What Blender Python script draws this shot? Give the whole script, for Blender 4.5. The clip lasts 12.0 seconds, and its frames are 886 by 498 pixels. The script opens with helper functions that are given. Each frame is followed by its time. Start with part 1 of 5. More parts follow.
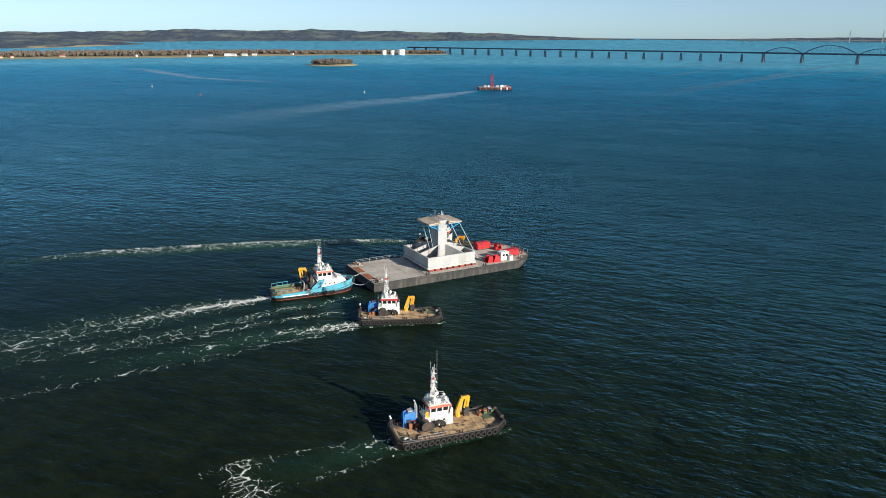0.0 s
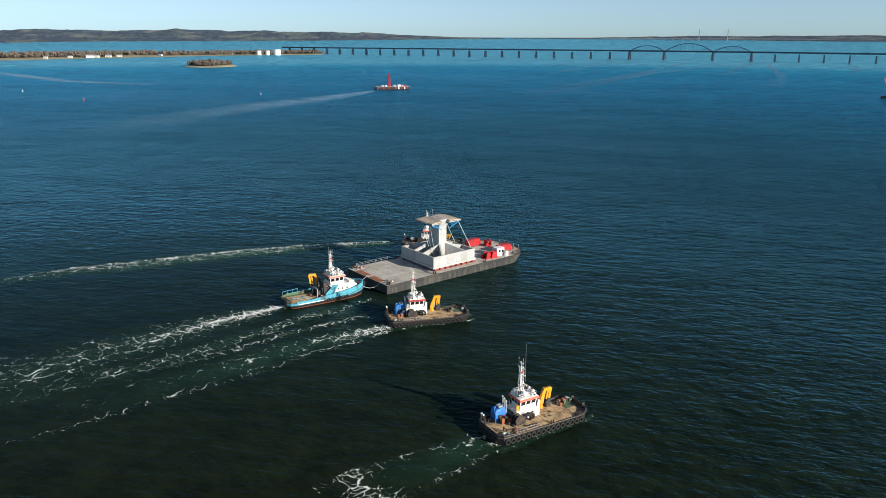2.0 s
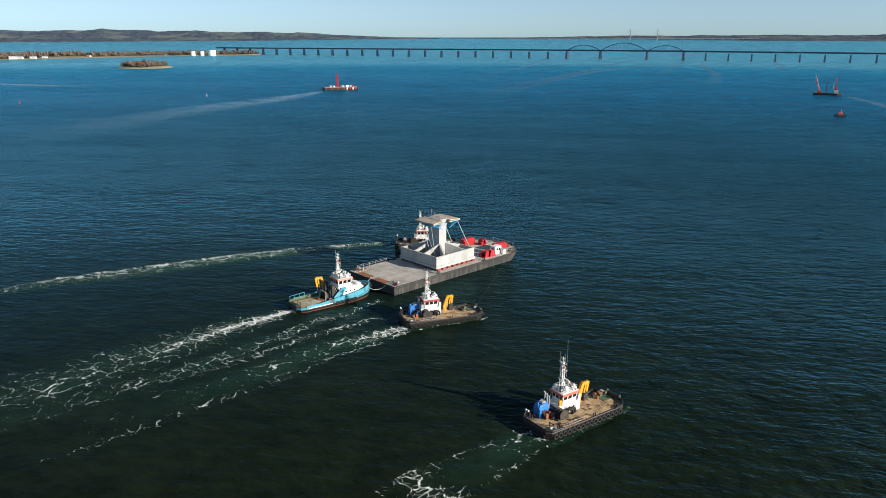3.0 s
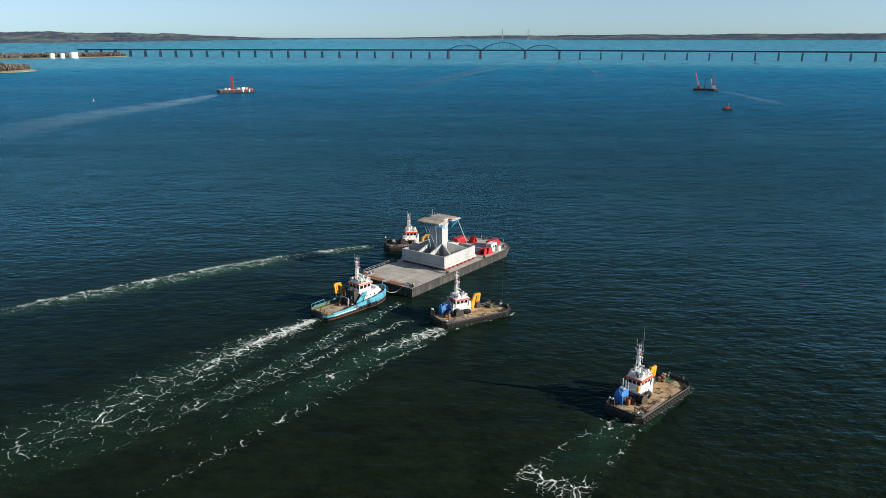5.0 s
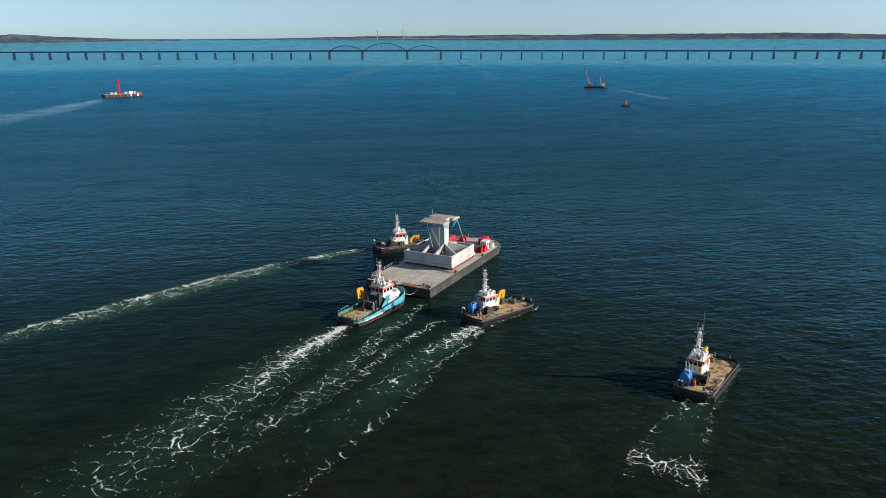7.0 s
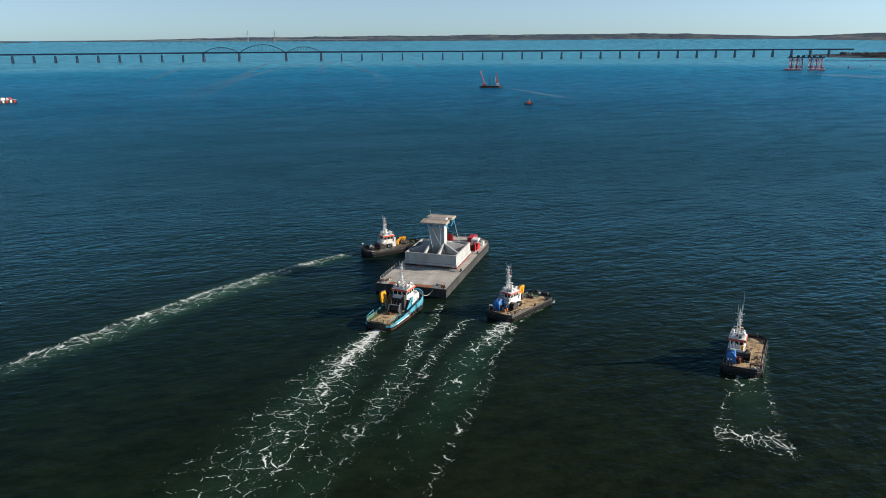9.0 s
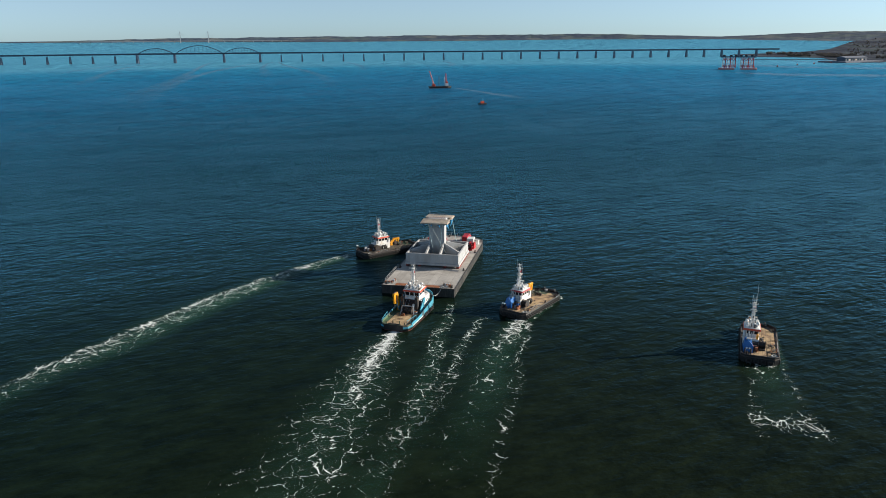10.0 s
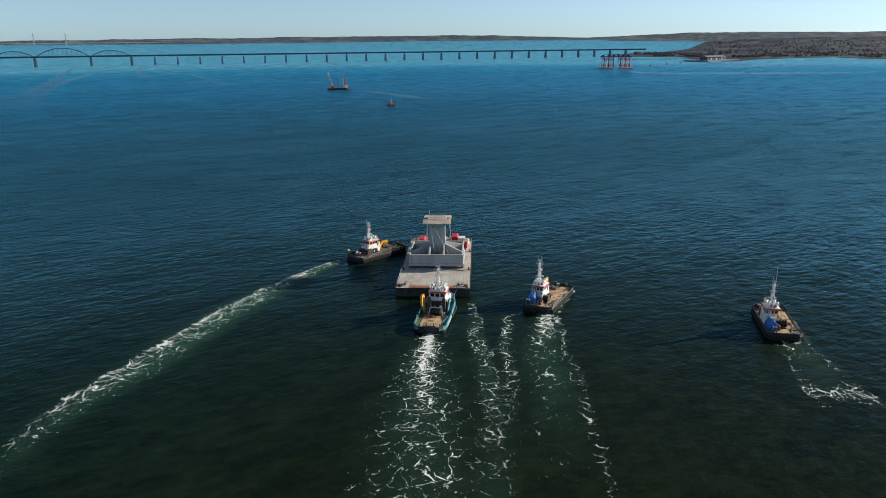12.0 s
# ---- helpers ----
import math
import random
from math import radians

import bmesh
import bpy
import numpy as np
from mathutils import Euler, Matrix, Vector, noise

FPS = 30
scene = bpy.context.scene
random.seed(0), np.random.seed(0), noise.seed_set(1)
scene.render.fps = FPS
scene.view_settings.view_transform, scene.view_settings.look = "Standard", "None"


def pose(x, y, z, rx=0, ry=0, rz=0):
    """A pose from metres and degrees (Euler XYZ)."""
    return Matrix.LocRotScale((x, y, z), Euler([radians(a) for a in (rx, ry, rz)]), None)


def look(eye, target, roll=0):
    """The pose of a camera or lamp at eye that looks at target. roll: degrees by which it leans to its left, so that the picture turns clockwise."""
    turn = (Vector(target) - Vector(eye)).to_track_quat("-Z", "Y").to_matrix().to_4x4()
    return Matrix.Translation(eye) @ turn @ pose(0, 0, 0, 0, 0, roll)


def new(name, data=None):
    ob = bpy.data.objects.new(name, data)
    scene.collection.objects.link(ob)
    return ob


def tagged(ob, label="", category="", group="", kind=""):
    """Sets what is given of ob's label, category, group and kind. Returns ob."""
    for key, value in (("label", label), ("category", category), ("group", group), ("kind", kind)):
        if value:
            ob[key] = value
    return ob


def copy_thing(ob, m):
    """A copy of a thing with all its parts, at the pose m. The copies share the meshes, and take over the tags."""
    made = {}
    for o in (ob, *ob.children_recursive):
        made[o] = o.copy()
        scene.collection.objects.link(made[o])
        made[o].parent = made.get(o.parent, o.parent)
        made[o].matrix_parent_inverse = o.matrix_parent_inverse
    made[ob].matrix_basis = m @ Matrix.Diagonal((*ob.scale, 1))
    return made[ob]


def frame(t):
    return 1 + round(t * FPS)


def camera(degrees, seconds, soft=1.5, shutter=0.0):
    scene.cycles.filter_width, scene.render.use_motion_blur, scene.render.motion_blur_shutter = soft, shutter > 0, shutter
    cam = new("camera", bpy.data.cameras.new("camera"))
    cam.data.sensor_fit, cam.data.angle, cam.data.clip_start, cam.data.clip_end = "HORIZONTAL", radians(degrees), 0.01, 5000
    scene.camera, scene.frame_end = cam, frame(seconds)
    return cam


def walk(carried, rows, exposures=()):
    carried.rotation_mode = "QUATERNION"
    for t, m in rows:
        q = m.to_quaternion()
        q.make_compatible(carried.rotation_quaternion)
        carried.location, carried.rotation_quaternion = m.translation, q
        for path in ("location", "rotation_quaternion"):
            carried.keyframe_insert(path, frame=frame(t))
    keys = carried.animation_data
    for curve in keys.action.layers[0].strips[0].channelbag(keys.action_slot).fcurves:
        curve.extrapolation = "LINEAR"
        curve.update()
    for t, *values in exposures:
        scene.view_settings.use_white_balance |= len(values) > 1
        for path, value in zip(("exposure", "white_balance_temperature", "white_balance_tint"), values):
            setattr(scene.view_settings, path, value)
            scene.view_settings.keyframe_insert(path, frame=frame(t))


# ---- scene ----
from functools import partial

cam = camera(61.83, 12.0, soft=0.9)
# seconds, x, y, z, yaw, pitch, roll of the drone's slow orbit round the barge
ROWS = [
    (0.0, -0.00, -0.00, 68.00, 0.000, -16.102, -0.293),
    (0.5, -9.10, -0.28, 68.02, -2.646, -16.104, -0.250),
    (1.0, -18.22, -0.12, 68.05, -4.855, -16.106, -0.208),
    (1.5, -27.34, 0.49, 68.08, -7.490, -16.107, -0.167),
    (2.0, -36.43, 1.54, 68.11, -9.835, -16.108, -0.126),
    (2.5, -45.49, 3.01, 68.14, -12.221, -16.108, -0.087),
    (3.0, -54.48, 4.89, 68.18, -14.760, -16.107, -0.048),
    (5.0, -89.45, 16.37, 68.30, -24.433, -16.098, 0.098),
    (5.5, -97.85, 20.18, 68.33, -26.908, -16.095, 0.132),
    (6.0, -106.08, 24.35, 68.35, -29.369, -16.091, 0.166),
    (6.5, -114.11, 28.87, 68.36, -31.955, -16.086, 0.199),
    (7.0, -121.92, 33.73, 68.37, -34.126, -16.080, 0.230),
    (9.0, -150.65, 56.34, 68.33, -43.913, -16.053, 0.349),
    (9.5, -157.10, 62.75, 68.30, -46.444, -16.045, 0.377),
    (10.0, -163.22, 69.43, 68.26, -48.749, -16.036, 0.404),
    (10.5, -169.00, 76.39, 68.20, -51.245, -16.026, 0.430),
    (11.0, -174.40, 83.61, 68.14, -53.481, -16.016, 0.455),
    (11.5, -179.42, 91.08, 68.06, -56.044, -16.006, 0.479),
    (12.0, -184.03, 98.80, 67.96, -58.317, -15.995, 0.502),
]
walk(cam, [(t, pose(x, y, z, 90, 0, yaw) @ pose(0, 0, 0, pitch, 0, 0) @ pose(0, 0, 0, 0, 0, -roll)) for t, x, y, z, yaw, pitch, roll in ROWS])

# ---- light: low winter sun, clear sky ----
SUN_AZ, SUN_EL = radians(130.1), radians(19.0)
SUN = Vector((math.sin(SUN_AZ) * math.cos(SUN_EL), math.cos(SUN_AZ) * math.cos(SUN_EL), math.sin(SUN_EL)))
world = bpy.data.worlds.new("sky")
scene.world = world
world.use_nodes = True
wn = world.node_tree
sky = wn.nodes.new("ShaderNodeTexSky")
sky.sky_type, sky.sun_disc = "NISHITA", False
sky.sun_elevation, sky.sun_rotation = SUN_EL, SUN_AZ
sky.altitude, sky.air_density, sky.dust_density, sky.ozone_density = 50, 0.55, 0.2, 3.0
# clear dry air: the warm tinge of the low sky taken down
pale = wn.nodes.new("ShaderNodeHueSaturation")
pale.inputs["Saturation"].default_value = 0.58
wn.links.new(sky.outputs[0], pale.inputs["Color"])
cool = wn.nodes.new("ShaderNodeMix")
cool.data_type, cool.blend_type = "RGBA", "MULTIPLY"
cool.inputs[0].default_value, cool.inputs[7].default_value = 1.0, (0.80, 0.97, 1.04, 1)
wn.links.new(pale.outputs[0], cool.inputs[6])
wn.links.new(cool.outputs[2], wn.nodes["Background"].inputs[0])
wn.nodes["Background"].inputs[1].default_value = 0.078
sun = new("sun", bpy.data.lights.new("sun", "SUN"))
sun.data.energy, sun.data.angle, sun.data.color = 5.0, radians(0.53), (1.0, 0.90, 0.77)
sun.matrix_world = look(SUN * 100, (0, 0, 0))
scene.view_settings.exposure = 0.6


# ---- materials ----
def nodes_of(name):
    m = bpy.data.materials.new(name)
    m.use_nodes = True
    nt = m.node_tree
    return m, nt, nt.nodes["Principled BSDF"]


def link(nt, a, b):
    nt.links.new(a, b)


def noise_node(nt, scale, detail=4.0, rough=0.55, coord=None, stretch=(1, 1, 1)):
    n = nt.nodes.new("ShaderNodeTexNoise")
    n.inputs["Scale"].default_value, n.inputs["Detail"].default_value, n.inputs["Roughness"].default_value = scale, detail, rough
    if coord is None:
        coord = nt.nodes.new("ShaderNodeNewGeometry").outputs["Position"]
    mp = nt.nodes.new("ShaderNodeMapping")
    mp.inputs["Scale"].default_value = stretch
    link(nt, coord, mp.inputs["Vector"])
    link(nt, mp.outputs[0], n.inputs["Vector"])
    return n.outputs[0]


def ramp(nt, fac, stops):
    r = nt.nodes.new("ShaderNodeValToRGB")
    e = r.color_ramp.elements
    while len(e) < len(stops):
        e.new(0.5)
    for el, (p, c) in zip(e, stops):
        el.position, el.color = p, (*c, 1) if len(c) == 3 else c
    link(nt, fac, r.inputs[0])
    return r.outputs[0]


def mix(nt, fac, a, b, kind="MIX"):
    n = nt.nodes.new("ShaderNodeMix")
    n.data_type, n.blend_type = "RGBA", kind
    for sock, val in ((n.inputs[0], fac), (n.inputs[6], a), (n.inputs[7], b)):
        if isinstance(val, bpy.types.NodeSocket):
            link(nt, val, sock)
        elif isinstance(val, tuple):
            sock.default_value = (*val, 1)
        else:
            sock.default_value = val
    return n.outputs[2]


def mathn(nt, op, a, b=0.0, c=0.0):
    n = nt.nodes.new("ShaderNodeMath")
    n.operation = op
    for sock, val in zip(n.inputs, (a, b, c)):
        if isinstance(val, bpy.types.NodeSocket):
            link(nt, val, sock)
        else:
            sock.default_value = val
    return n.outputs[0]


def bump(nt, p, height, strength, dist):
    b = nt.nodes.new("ShaderNodeBump")
    b.inputs["Strength"].default_value, b.inputs["Distance"].default_value = strength, dist
    link(nt, height, b.inputs["Height"])
    link(nt, b.outputs[0], p.inputs["Normal"])


def surface(name, base, rough=0.6, metal=0.0, var=0.18, scale=1.2, stain=None, amount=0.35, stain_scale=0.35, relief=0.03, each=0.0, streak=(1, 1, 1)):
    """A worn surface: grain, broad variation, stains with a shape of their own, fine relief."""
    m, nt, p = nodes_of(name)
    dark, light = tuple(c * (1 - var) for c in base), tuple(min(1, c * (1 + var)) for c in base)
    col = ramp(nt, noise_node(nt, scale, 6), [(0.3, dark), (0.7, light)])
    fine = noise_node(nt, scale * 9, 3)
    col = mix(nt, 0.25, col, ramp(nt, fine, [(0.35, tuple(c * 0.75 for c in base)), (0.65, light)]))
    if stain:
        mask = ramp(nt, noise_node(nt, stain_scale, 7, 0.65, None, streak), [(0.62 - amount * 0.5, (0, 0, 0)), (0.74 - amount * 0.3, (1, 1, 1))])
        col = mix(nt, mask, col, stain)
    if each:
        info = nt.nodes.new("ShaderNodeObjectInfo")
        k = mathn(nt, "MULTIPLY_ADD", info.outputs["Random"], each, 1 - each / 2)
        shade = nt.nodes.new("ShaderNodeVectorMath")
        shade.operation = "SCALE"
        link(nt, col, shade.inputs[0])
        link(nt, k, shade.inputs["Scale"])
        col = shade.outputs[0]
    link(nt, col, p.inputs["Base Color"])
    link(nt, ramp(nt, fine, [(0.2, (rough * 0.8,) * 3), (0.8, (min(1, rough * 1.2),) * 3)]), p.inputs["Roughness"])
    p.inputs["Metallic"].default_value = metal
    if relief:
        bump(nt, p, fine, 0.5, relief)
    return m


def sea_material():
    m, nt, p = nodes_of("sea_water")
    pos = nt.nodes.new("ShaderNodeNewGeometry").outputs["Position"]
    warp = nt.nodes.new("ShaderNodeMapping")
    warp.inputs["Rotation"].default_value = (0, 0, radians(24))
    link(nt, pos, warp.inputs["Vector"])
    w = warp.outputs[0]
    big = noise_node(nt, 0.10, 3, 0.5, w, (0.55, 1.0, 1))
    chop = noise_node(nt, 0.26, 3, 0.5, w, (0.55, 1.0, 1))
    mid = noise_node(nt, 0.55, 4, 0.55, w, (0.6, 1.0, 1))
    small = noise_node(nt, 1.1, 4, 0.65, w, (0.5, 1.0, 1))
    # broad calm lanes and gusts
    gust = noise_node(nt, 0.0045, 5, 0.6, w, (0.25, 1.0, 1))
    gust2 = noise_node(nt, 0.03, 5, 0.65, w, (0.35, 1.0, 1))
    calm = ramp(nt, mathn(nt, "ADD", mathn(nt, "MULTIPLY", gust, 0.6), mathn(nt, "MULTIPLY", gust2, 0.4)), [(0.38, (0.6,) * 3), (0.6, (1.15,) * 3)])
    h = mathn(nt, "ADD", mathn(nt, "MULTIPLY", big, 0.4), mathn(nt, "ADD", mathn(nt, "MULTIPLY", mid, 0.7), mathn(nt, "MULTIPLY", small, 0.22)))
    h = mathn(nt, "MULTIPLY_ADD", chop, 0.9, h)
    h = mathn(nt, "MULTIPLY", h, calm)
    # water flattened between the wakes
    lee = nt.nodes.new("ShaderNodeVectorMath")
    lee.operation = "DISTANCE"
    link(nt, pos, lee.inputs[0])
    lee.inputs[1].default_value = (-100.0, 165.0, 0.0)
    h = mathn(nt, "MULTIPLY", h, ramp(nt, mathn(nt, "MULTIPLY", lee.outputs["Value"], 0.001), [(0.035, (0.12,) * 3), (0.10, (0.3,) * 3), (0.2, (0.6,) * 3), (0.4, (1.0,) * 3)]))
    b = nt.nodes.new("ShaderNodeBump")
    b.inputs["Strength"].default_value, b.inputs["Distance"].default_value = 1.0, 1.9
    link(nt, h, b.inputs["Height"])
    # wavelet facets: slopes drawn straight from noise, so that ripples far out keep their glint
    def slopes(scale, stretch):
        n = nt.nodes.new("ShaderNodeTexNoise")
        n.inputs["Scale"].default_value, n.inputs["Detail"].default_value = scale, 3
        mp = nt.nodes.new("ShaderNodeMapping")
        mp.inputs["Scale"].default_value = stretch
        link(nt, w, mp.inputs["Vector"])
        link(nt, mp.outputs[0], n.inputs["Vector"])
        v = nt.nodes.new("ShaderNodeVectorMath")
        v.operation = "SUBTRACT"
        link(nt, n.outputs["Color"], v.inputs[0])
        v.inputs[1].default_value = (0.5, 0.5, 0.5)
        f = nt.nodes.new("ShaderNodeVectorMath")
        f.operation = "MULTIPLY"
        link(nt, v.outputs[0], f.inputs[0])
        f.inputs[1].default_value = (1, 1, 0)
        return f.outputs[0]
    both_slopes = nt.nodes.new("ShaderNodeVectorMath")
    both_slopes.operation = "ADD"
    link(nt, slopes(0.30, (0.6, 1, 1)), both_slopes.inputs[0])
    link(nt, slopes(0.07, (0.5, 1, 1)), both_slopes.inputs[1])
    steep = mathn(nt, "MULTIPLY", calm, ramp(nt, mathn(nt, "MULTIPLY", lee.outputs["Value"], 0.0005), [(0.06, (0.04,) * 3), (0.14, (0.45,) * 3), (0.3, (1.2,) * 3), (0.8, (1.9,) * 3)]))
    tilt = nt.nodes.new("ShaderNodeVectorMath")
    tilt.operation = "SCALE"
    link(nt, both_slopes.outputs[0], tilt.inputs[0])
    link(nt, steep, tilt.inputs["Scale"])
    total = nt.nodes.new("ShaderNodeVectorMath")
    total.operation = "ADD"
    link(nt, b.outputs[0], total.inputs[0])
    link(nt, tilt.outputs[0], total.inputs[1])
    ripple = nt.nodes.new("ShaderNodeVectorMath")
    ripple.operation = "NORMALIZE"
    link(nt, total.outputs[0], ripple.inputs[0])
    ripple = ripple.outputs[0]
    link(nt, ripple, p.inputs["Normal"])
    # turbid green by the boats; outward, sky-reflection blue is put into the body colour
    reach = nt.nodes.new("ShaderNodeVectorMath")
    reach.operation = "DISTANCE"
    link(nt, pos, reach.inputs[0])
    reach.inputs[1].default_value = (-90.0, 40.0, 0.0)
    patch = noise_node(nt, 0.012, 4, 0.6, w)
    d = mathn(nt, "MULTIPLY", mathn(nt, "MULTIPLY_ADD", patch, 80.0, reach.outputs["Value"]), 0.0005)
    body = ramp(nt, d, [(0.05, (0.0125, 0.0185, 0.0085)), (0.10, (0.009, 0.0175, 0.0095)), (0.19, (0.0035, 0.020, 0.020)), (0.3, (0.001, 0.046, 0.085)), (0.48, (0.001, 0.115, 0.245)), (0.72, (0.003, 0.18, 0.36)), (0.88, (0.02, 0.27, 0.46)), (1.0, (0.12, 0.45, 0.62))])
    # wave-face light and dark put into the colour, patches from ripple to cat's-paw size
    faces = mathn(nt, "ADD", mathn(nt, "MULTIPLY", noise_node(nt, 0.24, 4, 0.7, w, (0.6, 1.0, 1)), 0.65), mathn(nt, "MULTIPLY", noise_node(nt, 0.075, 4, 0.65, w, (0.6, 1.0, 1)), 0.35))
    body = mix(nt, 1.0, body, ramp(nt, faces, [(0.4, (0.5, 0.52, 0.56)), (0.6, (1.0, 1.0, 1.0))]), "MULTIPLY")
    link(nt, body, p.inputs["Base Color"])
    p.inputs["Roughness"].default_value = 1.0
    p.inputs["Specular IOR Level"].default_value = 0.0
    gloss = nt.nodes.new("ShaderNodeBsdfGlossy")
    gloss.inputs["Color"].default_value = (0.35, 0.72, 0.88, 1)
    gloss.inputs["Roughness"].default_value = 0.2
    link(nt, ripple, gloss.inputs["Normal"])
    fres = nt.nodes.new("ShaderNodeFresnel")
    fres.inputs["IOR"].default_value = 1.118
    link(nt, ripple, fres.inputs["Normal"])
    both = nt.nodes.new("ShaderNodeMixShader")
    link(nt, fres.outputs[0], both.inputs[0])
    link(nt, p.outputs[0], both.inputs[1])
    link(nt, gloss.outputs[0], both.inputs[2])
    link(nt, both.outputs[0], nt.nodes["Material Output"].inputs["Surface"])
    return m


def foam_material():
    """Lacy foam on churned green water; where, is carried by the sheet's own foam values (core, lace, churn)."""
    m, nt, p = nodes_of("wake_foam")
    pos = nt.nodes.new("ShaderNodeNewGeometry").outputs["Position"]
    att = nt.nodes.new("ShaderNodeAttribute")
    att.attribute_name = "foam"
    sep = nt.nodes.new("ShaderNodeSeparateColor")
    link(nt, att.outputs["Color"], sep.inputs[0])
    core, lace, churn = sep.outputs
    wob = nt.nodes.new("ShaderNodeTexNoise")
    wob.inputs["Scale"].default_value, wob.inputs["Detail"].default_value = 0.16, 3
    link(nt, pos, wob.inputs["Vector"])
    off = nt.nodes.new("ShaderNodeVectorMath")
    off.operation = "MULTIPLY_ADD"
    link(nt, wob.outputs["Color"], off.inputs[0])
    off.inputs[1].default_value = (7.0, 7.0, 0)
    link(nt, pos, off.inputs[2])
    masks = []
    for scale, width in ((0.25, 0.05), (0.6, 0.075), (1.5, 0.1)):
        v = nt.nodes.new("ShaderNodeTexVoronoi")
        v.feature = "DISTANCE_TO_EDGE"
        v.inputs["Scale"].default_value = scale
        link(nt, off.outputs[0], v.inputs["Vector"])
        masks.append(ramp(nt, v.outputs["Distance"], [(0.0, (1,) * 3), (width, (0,) * 3)]))
    breakup = noise_node(nt, 0.16, 7, 0.72, pos)
    fleck = noise_node(nt, 2.4, 6, 0.75, pos)
    keep = mathn(nt, "ADD", mathn(nt, "MULTIPLY", breakup, 1.1), mathn(nt, "MULTIPLY", fleck, 0.8))
    net = mathn(nt, "ADD", mathn(nt, "MULTIPLY", masks[0], 0.52), mathn(nt, "ADD", mathn(nt, "MULTIPLY", masks[1], 0.42), mathn(nt, "MULTIPLY", masks[2], 0.26)))
    want = mathn(nt, "ADD", mathn(nt, "MULTIPLY", lace, 0.74), mathn(nt, "MULTIPLY", core, 0.95))
    total = mathn(nt, "SUBTRACT", mathn(nt, "ADD", mathn(nt, "ADD", keep, net), want), 2.02)
    n1 = nt.nodes.new("ShaderNodeClamp")
    link(nt, mathn(nt, "MULTIPLY", total, 2.2), n1.inputs[0])
    edge = nt.nodes.new("ShaderNodeClamp")
    link(nt, mathn(nt, "MULTIPLY", mathn(nt, "ADD", lace, core), 7.0), edge.inputs[0])
    white = mathn(nt, "MULTIPLY", n1.outputs[0], edge.outputs[0])
    green = mathn(nt, "MULTIPLY", churn, mathn(nt, "MULTIPLY", breakup, 1.3))
    link(nt, mix(nt, white, (0.026, 0.095, 0.06), (0.82, 0.85, 0.82)), p.inputs["Base Color"])
    link(nt, mathn(nt, "MAXIMUM", white, green), p.inputs["Alpha"])
    p.inputs["Roughness"].default_value = 0.55
    p.inputs["IOR"].default_value = 1.33
    bump(nt, p, keep, 0.6, 0.25)
    return m


def slick_material():
    """Smoother water left by hulls and piers: the low sky's sheen is put into its base colour."""
    m, nt, p = nodes_of("sheen_tinted_water")
    att = nt.nodes.new("ShaderNodeAttribute")
    att.attribute_name = "foam"
    sep = nt.nodes.new("ShaderNodeSeparateColor")
    link(nt, att.outputs["Color"], sep.inputs[0])
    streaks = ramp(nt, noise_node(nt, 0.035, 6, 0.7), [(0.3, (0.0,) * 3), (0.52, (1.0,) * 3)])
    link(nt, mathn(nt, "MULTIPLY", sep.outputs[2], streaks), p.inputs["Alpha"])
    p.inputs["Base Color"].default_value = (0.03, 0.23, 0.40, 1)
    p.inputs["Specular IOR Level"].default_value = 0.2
    p.inputs["Roughness"].default_value, p.inputs["IOR"].default_value = 0.16, 1.33
    bump(nt, p, noise_node(nt, 0.4, 4), 1.0, 0.12)
    return m


SEA, FOAM, SLICK = sea_material(), foam_material(), slick_material()
HULL_BLACK = surface("black_hull_paint", (0.010, 0.010, 0.011), 0.5, stain=(0.045, 0.034, 0.027), amount=0.2, stain_scale=0.9)
RUBBER = surface("old_rubber", (0.018, 0.017, 0.0165), 0.85, relief=0.05)
BARGE_SIDE = surface("weathered_barge_side", (0.024, 0.0235, 0.023), 0.65, stain=(0.085, 0.077, 0.067), amount=0.3, stain_scale=0.9, streak=(1, 1, 0.25))
BARGE_DECK = surface("grey_steel_deck", (0.47, 0.445, 0.405), 0.8, stain=(0.34, 0.315, 0.28), amount=0.34, stain_scale=0.22, each=0.16)
SEAM = surface("deck_seam", (0.13, 0.12, 0.11), 0.8)
CONCRETE = surface("pale_concrete", (0.41, 0.42, 0.425), 0.85, var=0.1, scale=0.5, stain=(0.33, 0.325, 0.31), amount=0.26, stain_scale=0.3, streak=(1, 1, 0.3), relief=0.02)
FORM = surface("formwork_boards", (0.55, 0.47, 0.38), 0.75, stain=(0.36, 0.30, 0.24), amount=0.35, each=0.3)
RUSTRED = surface("rust_red_primer", (0.27, 0.045, 0.035), 0.65, stain=(0.12, 0.03, 0.025), amount=0.3)
RUST = surface("rusty_plate", (0.34, 0.125, 0.05), 0.8, stain=(0.2, 0.07, 0.035), amount=0.4, stain_scale=0.9)
RED = surface("red_paint", (0.46, 0.014, 0.022), 0.45, var=0.15, stain=(0.22, 0.02, 0.02), amount=0.25, stain_scale=0.7)
ORANGE = surface("orange_red_paint", (0.60, 0.07, 0.025), 0.45, var=0.1)
YELLOW = surface("yellow_crane_paint", (0.80, 0.36, 0.02), 0.4, var=0.1, stain=(0.3, 0.17, 0.06), amount=0.16)
WHITE = surface("white_paint", (0.80, 0.80, 0.78), 0.4, var=0.05, stain=(0.55, 0.47, 0.38), amount=0.15, stain_scale=0.8)
GREYPAINT = surface("grey_paint", (0.36, 0.37, 0.38), 0.5)
BLUE = surface("blue_paint", (0.025, 0.17, 0.50), 0.45, var=0.12)
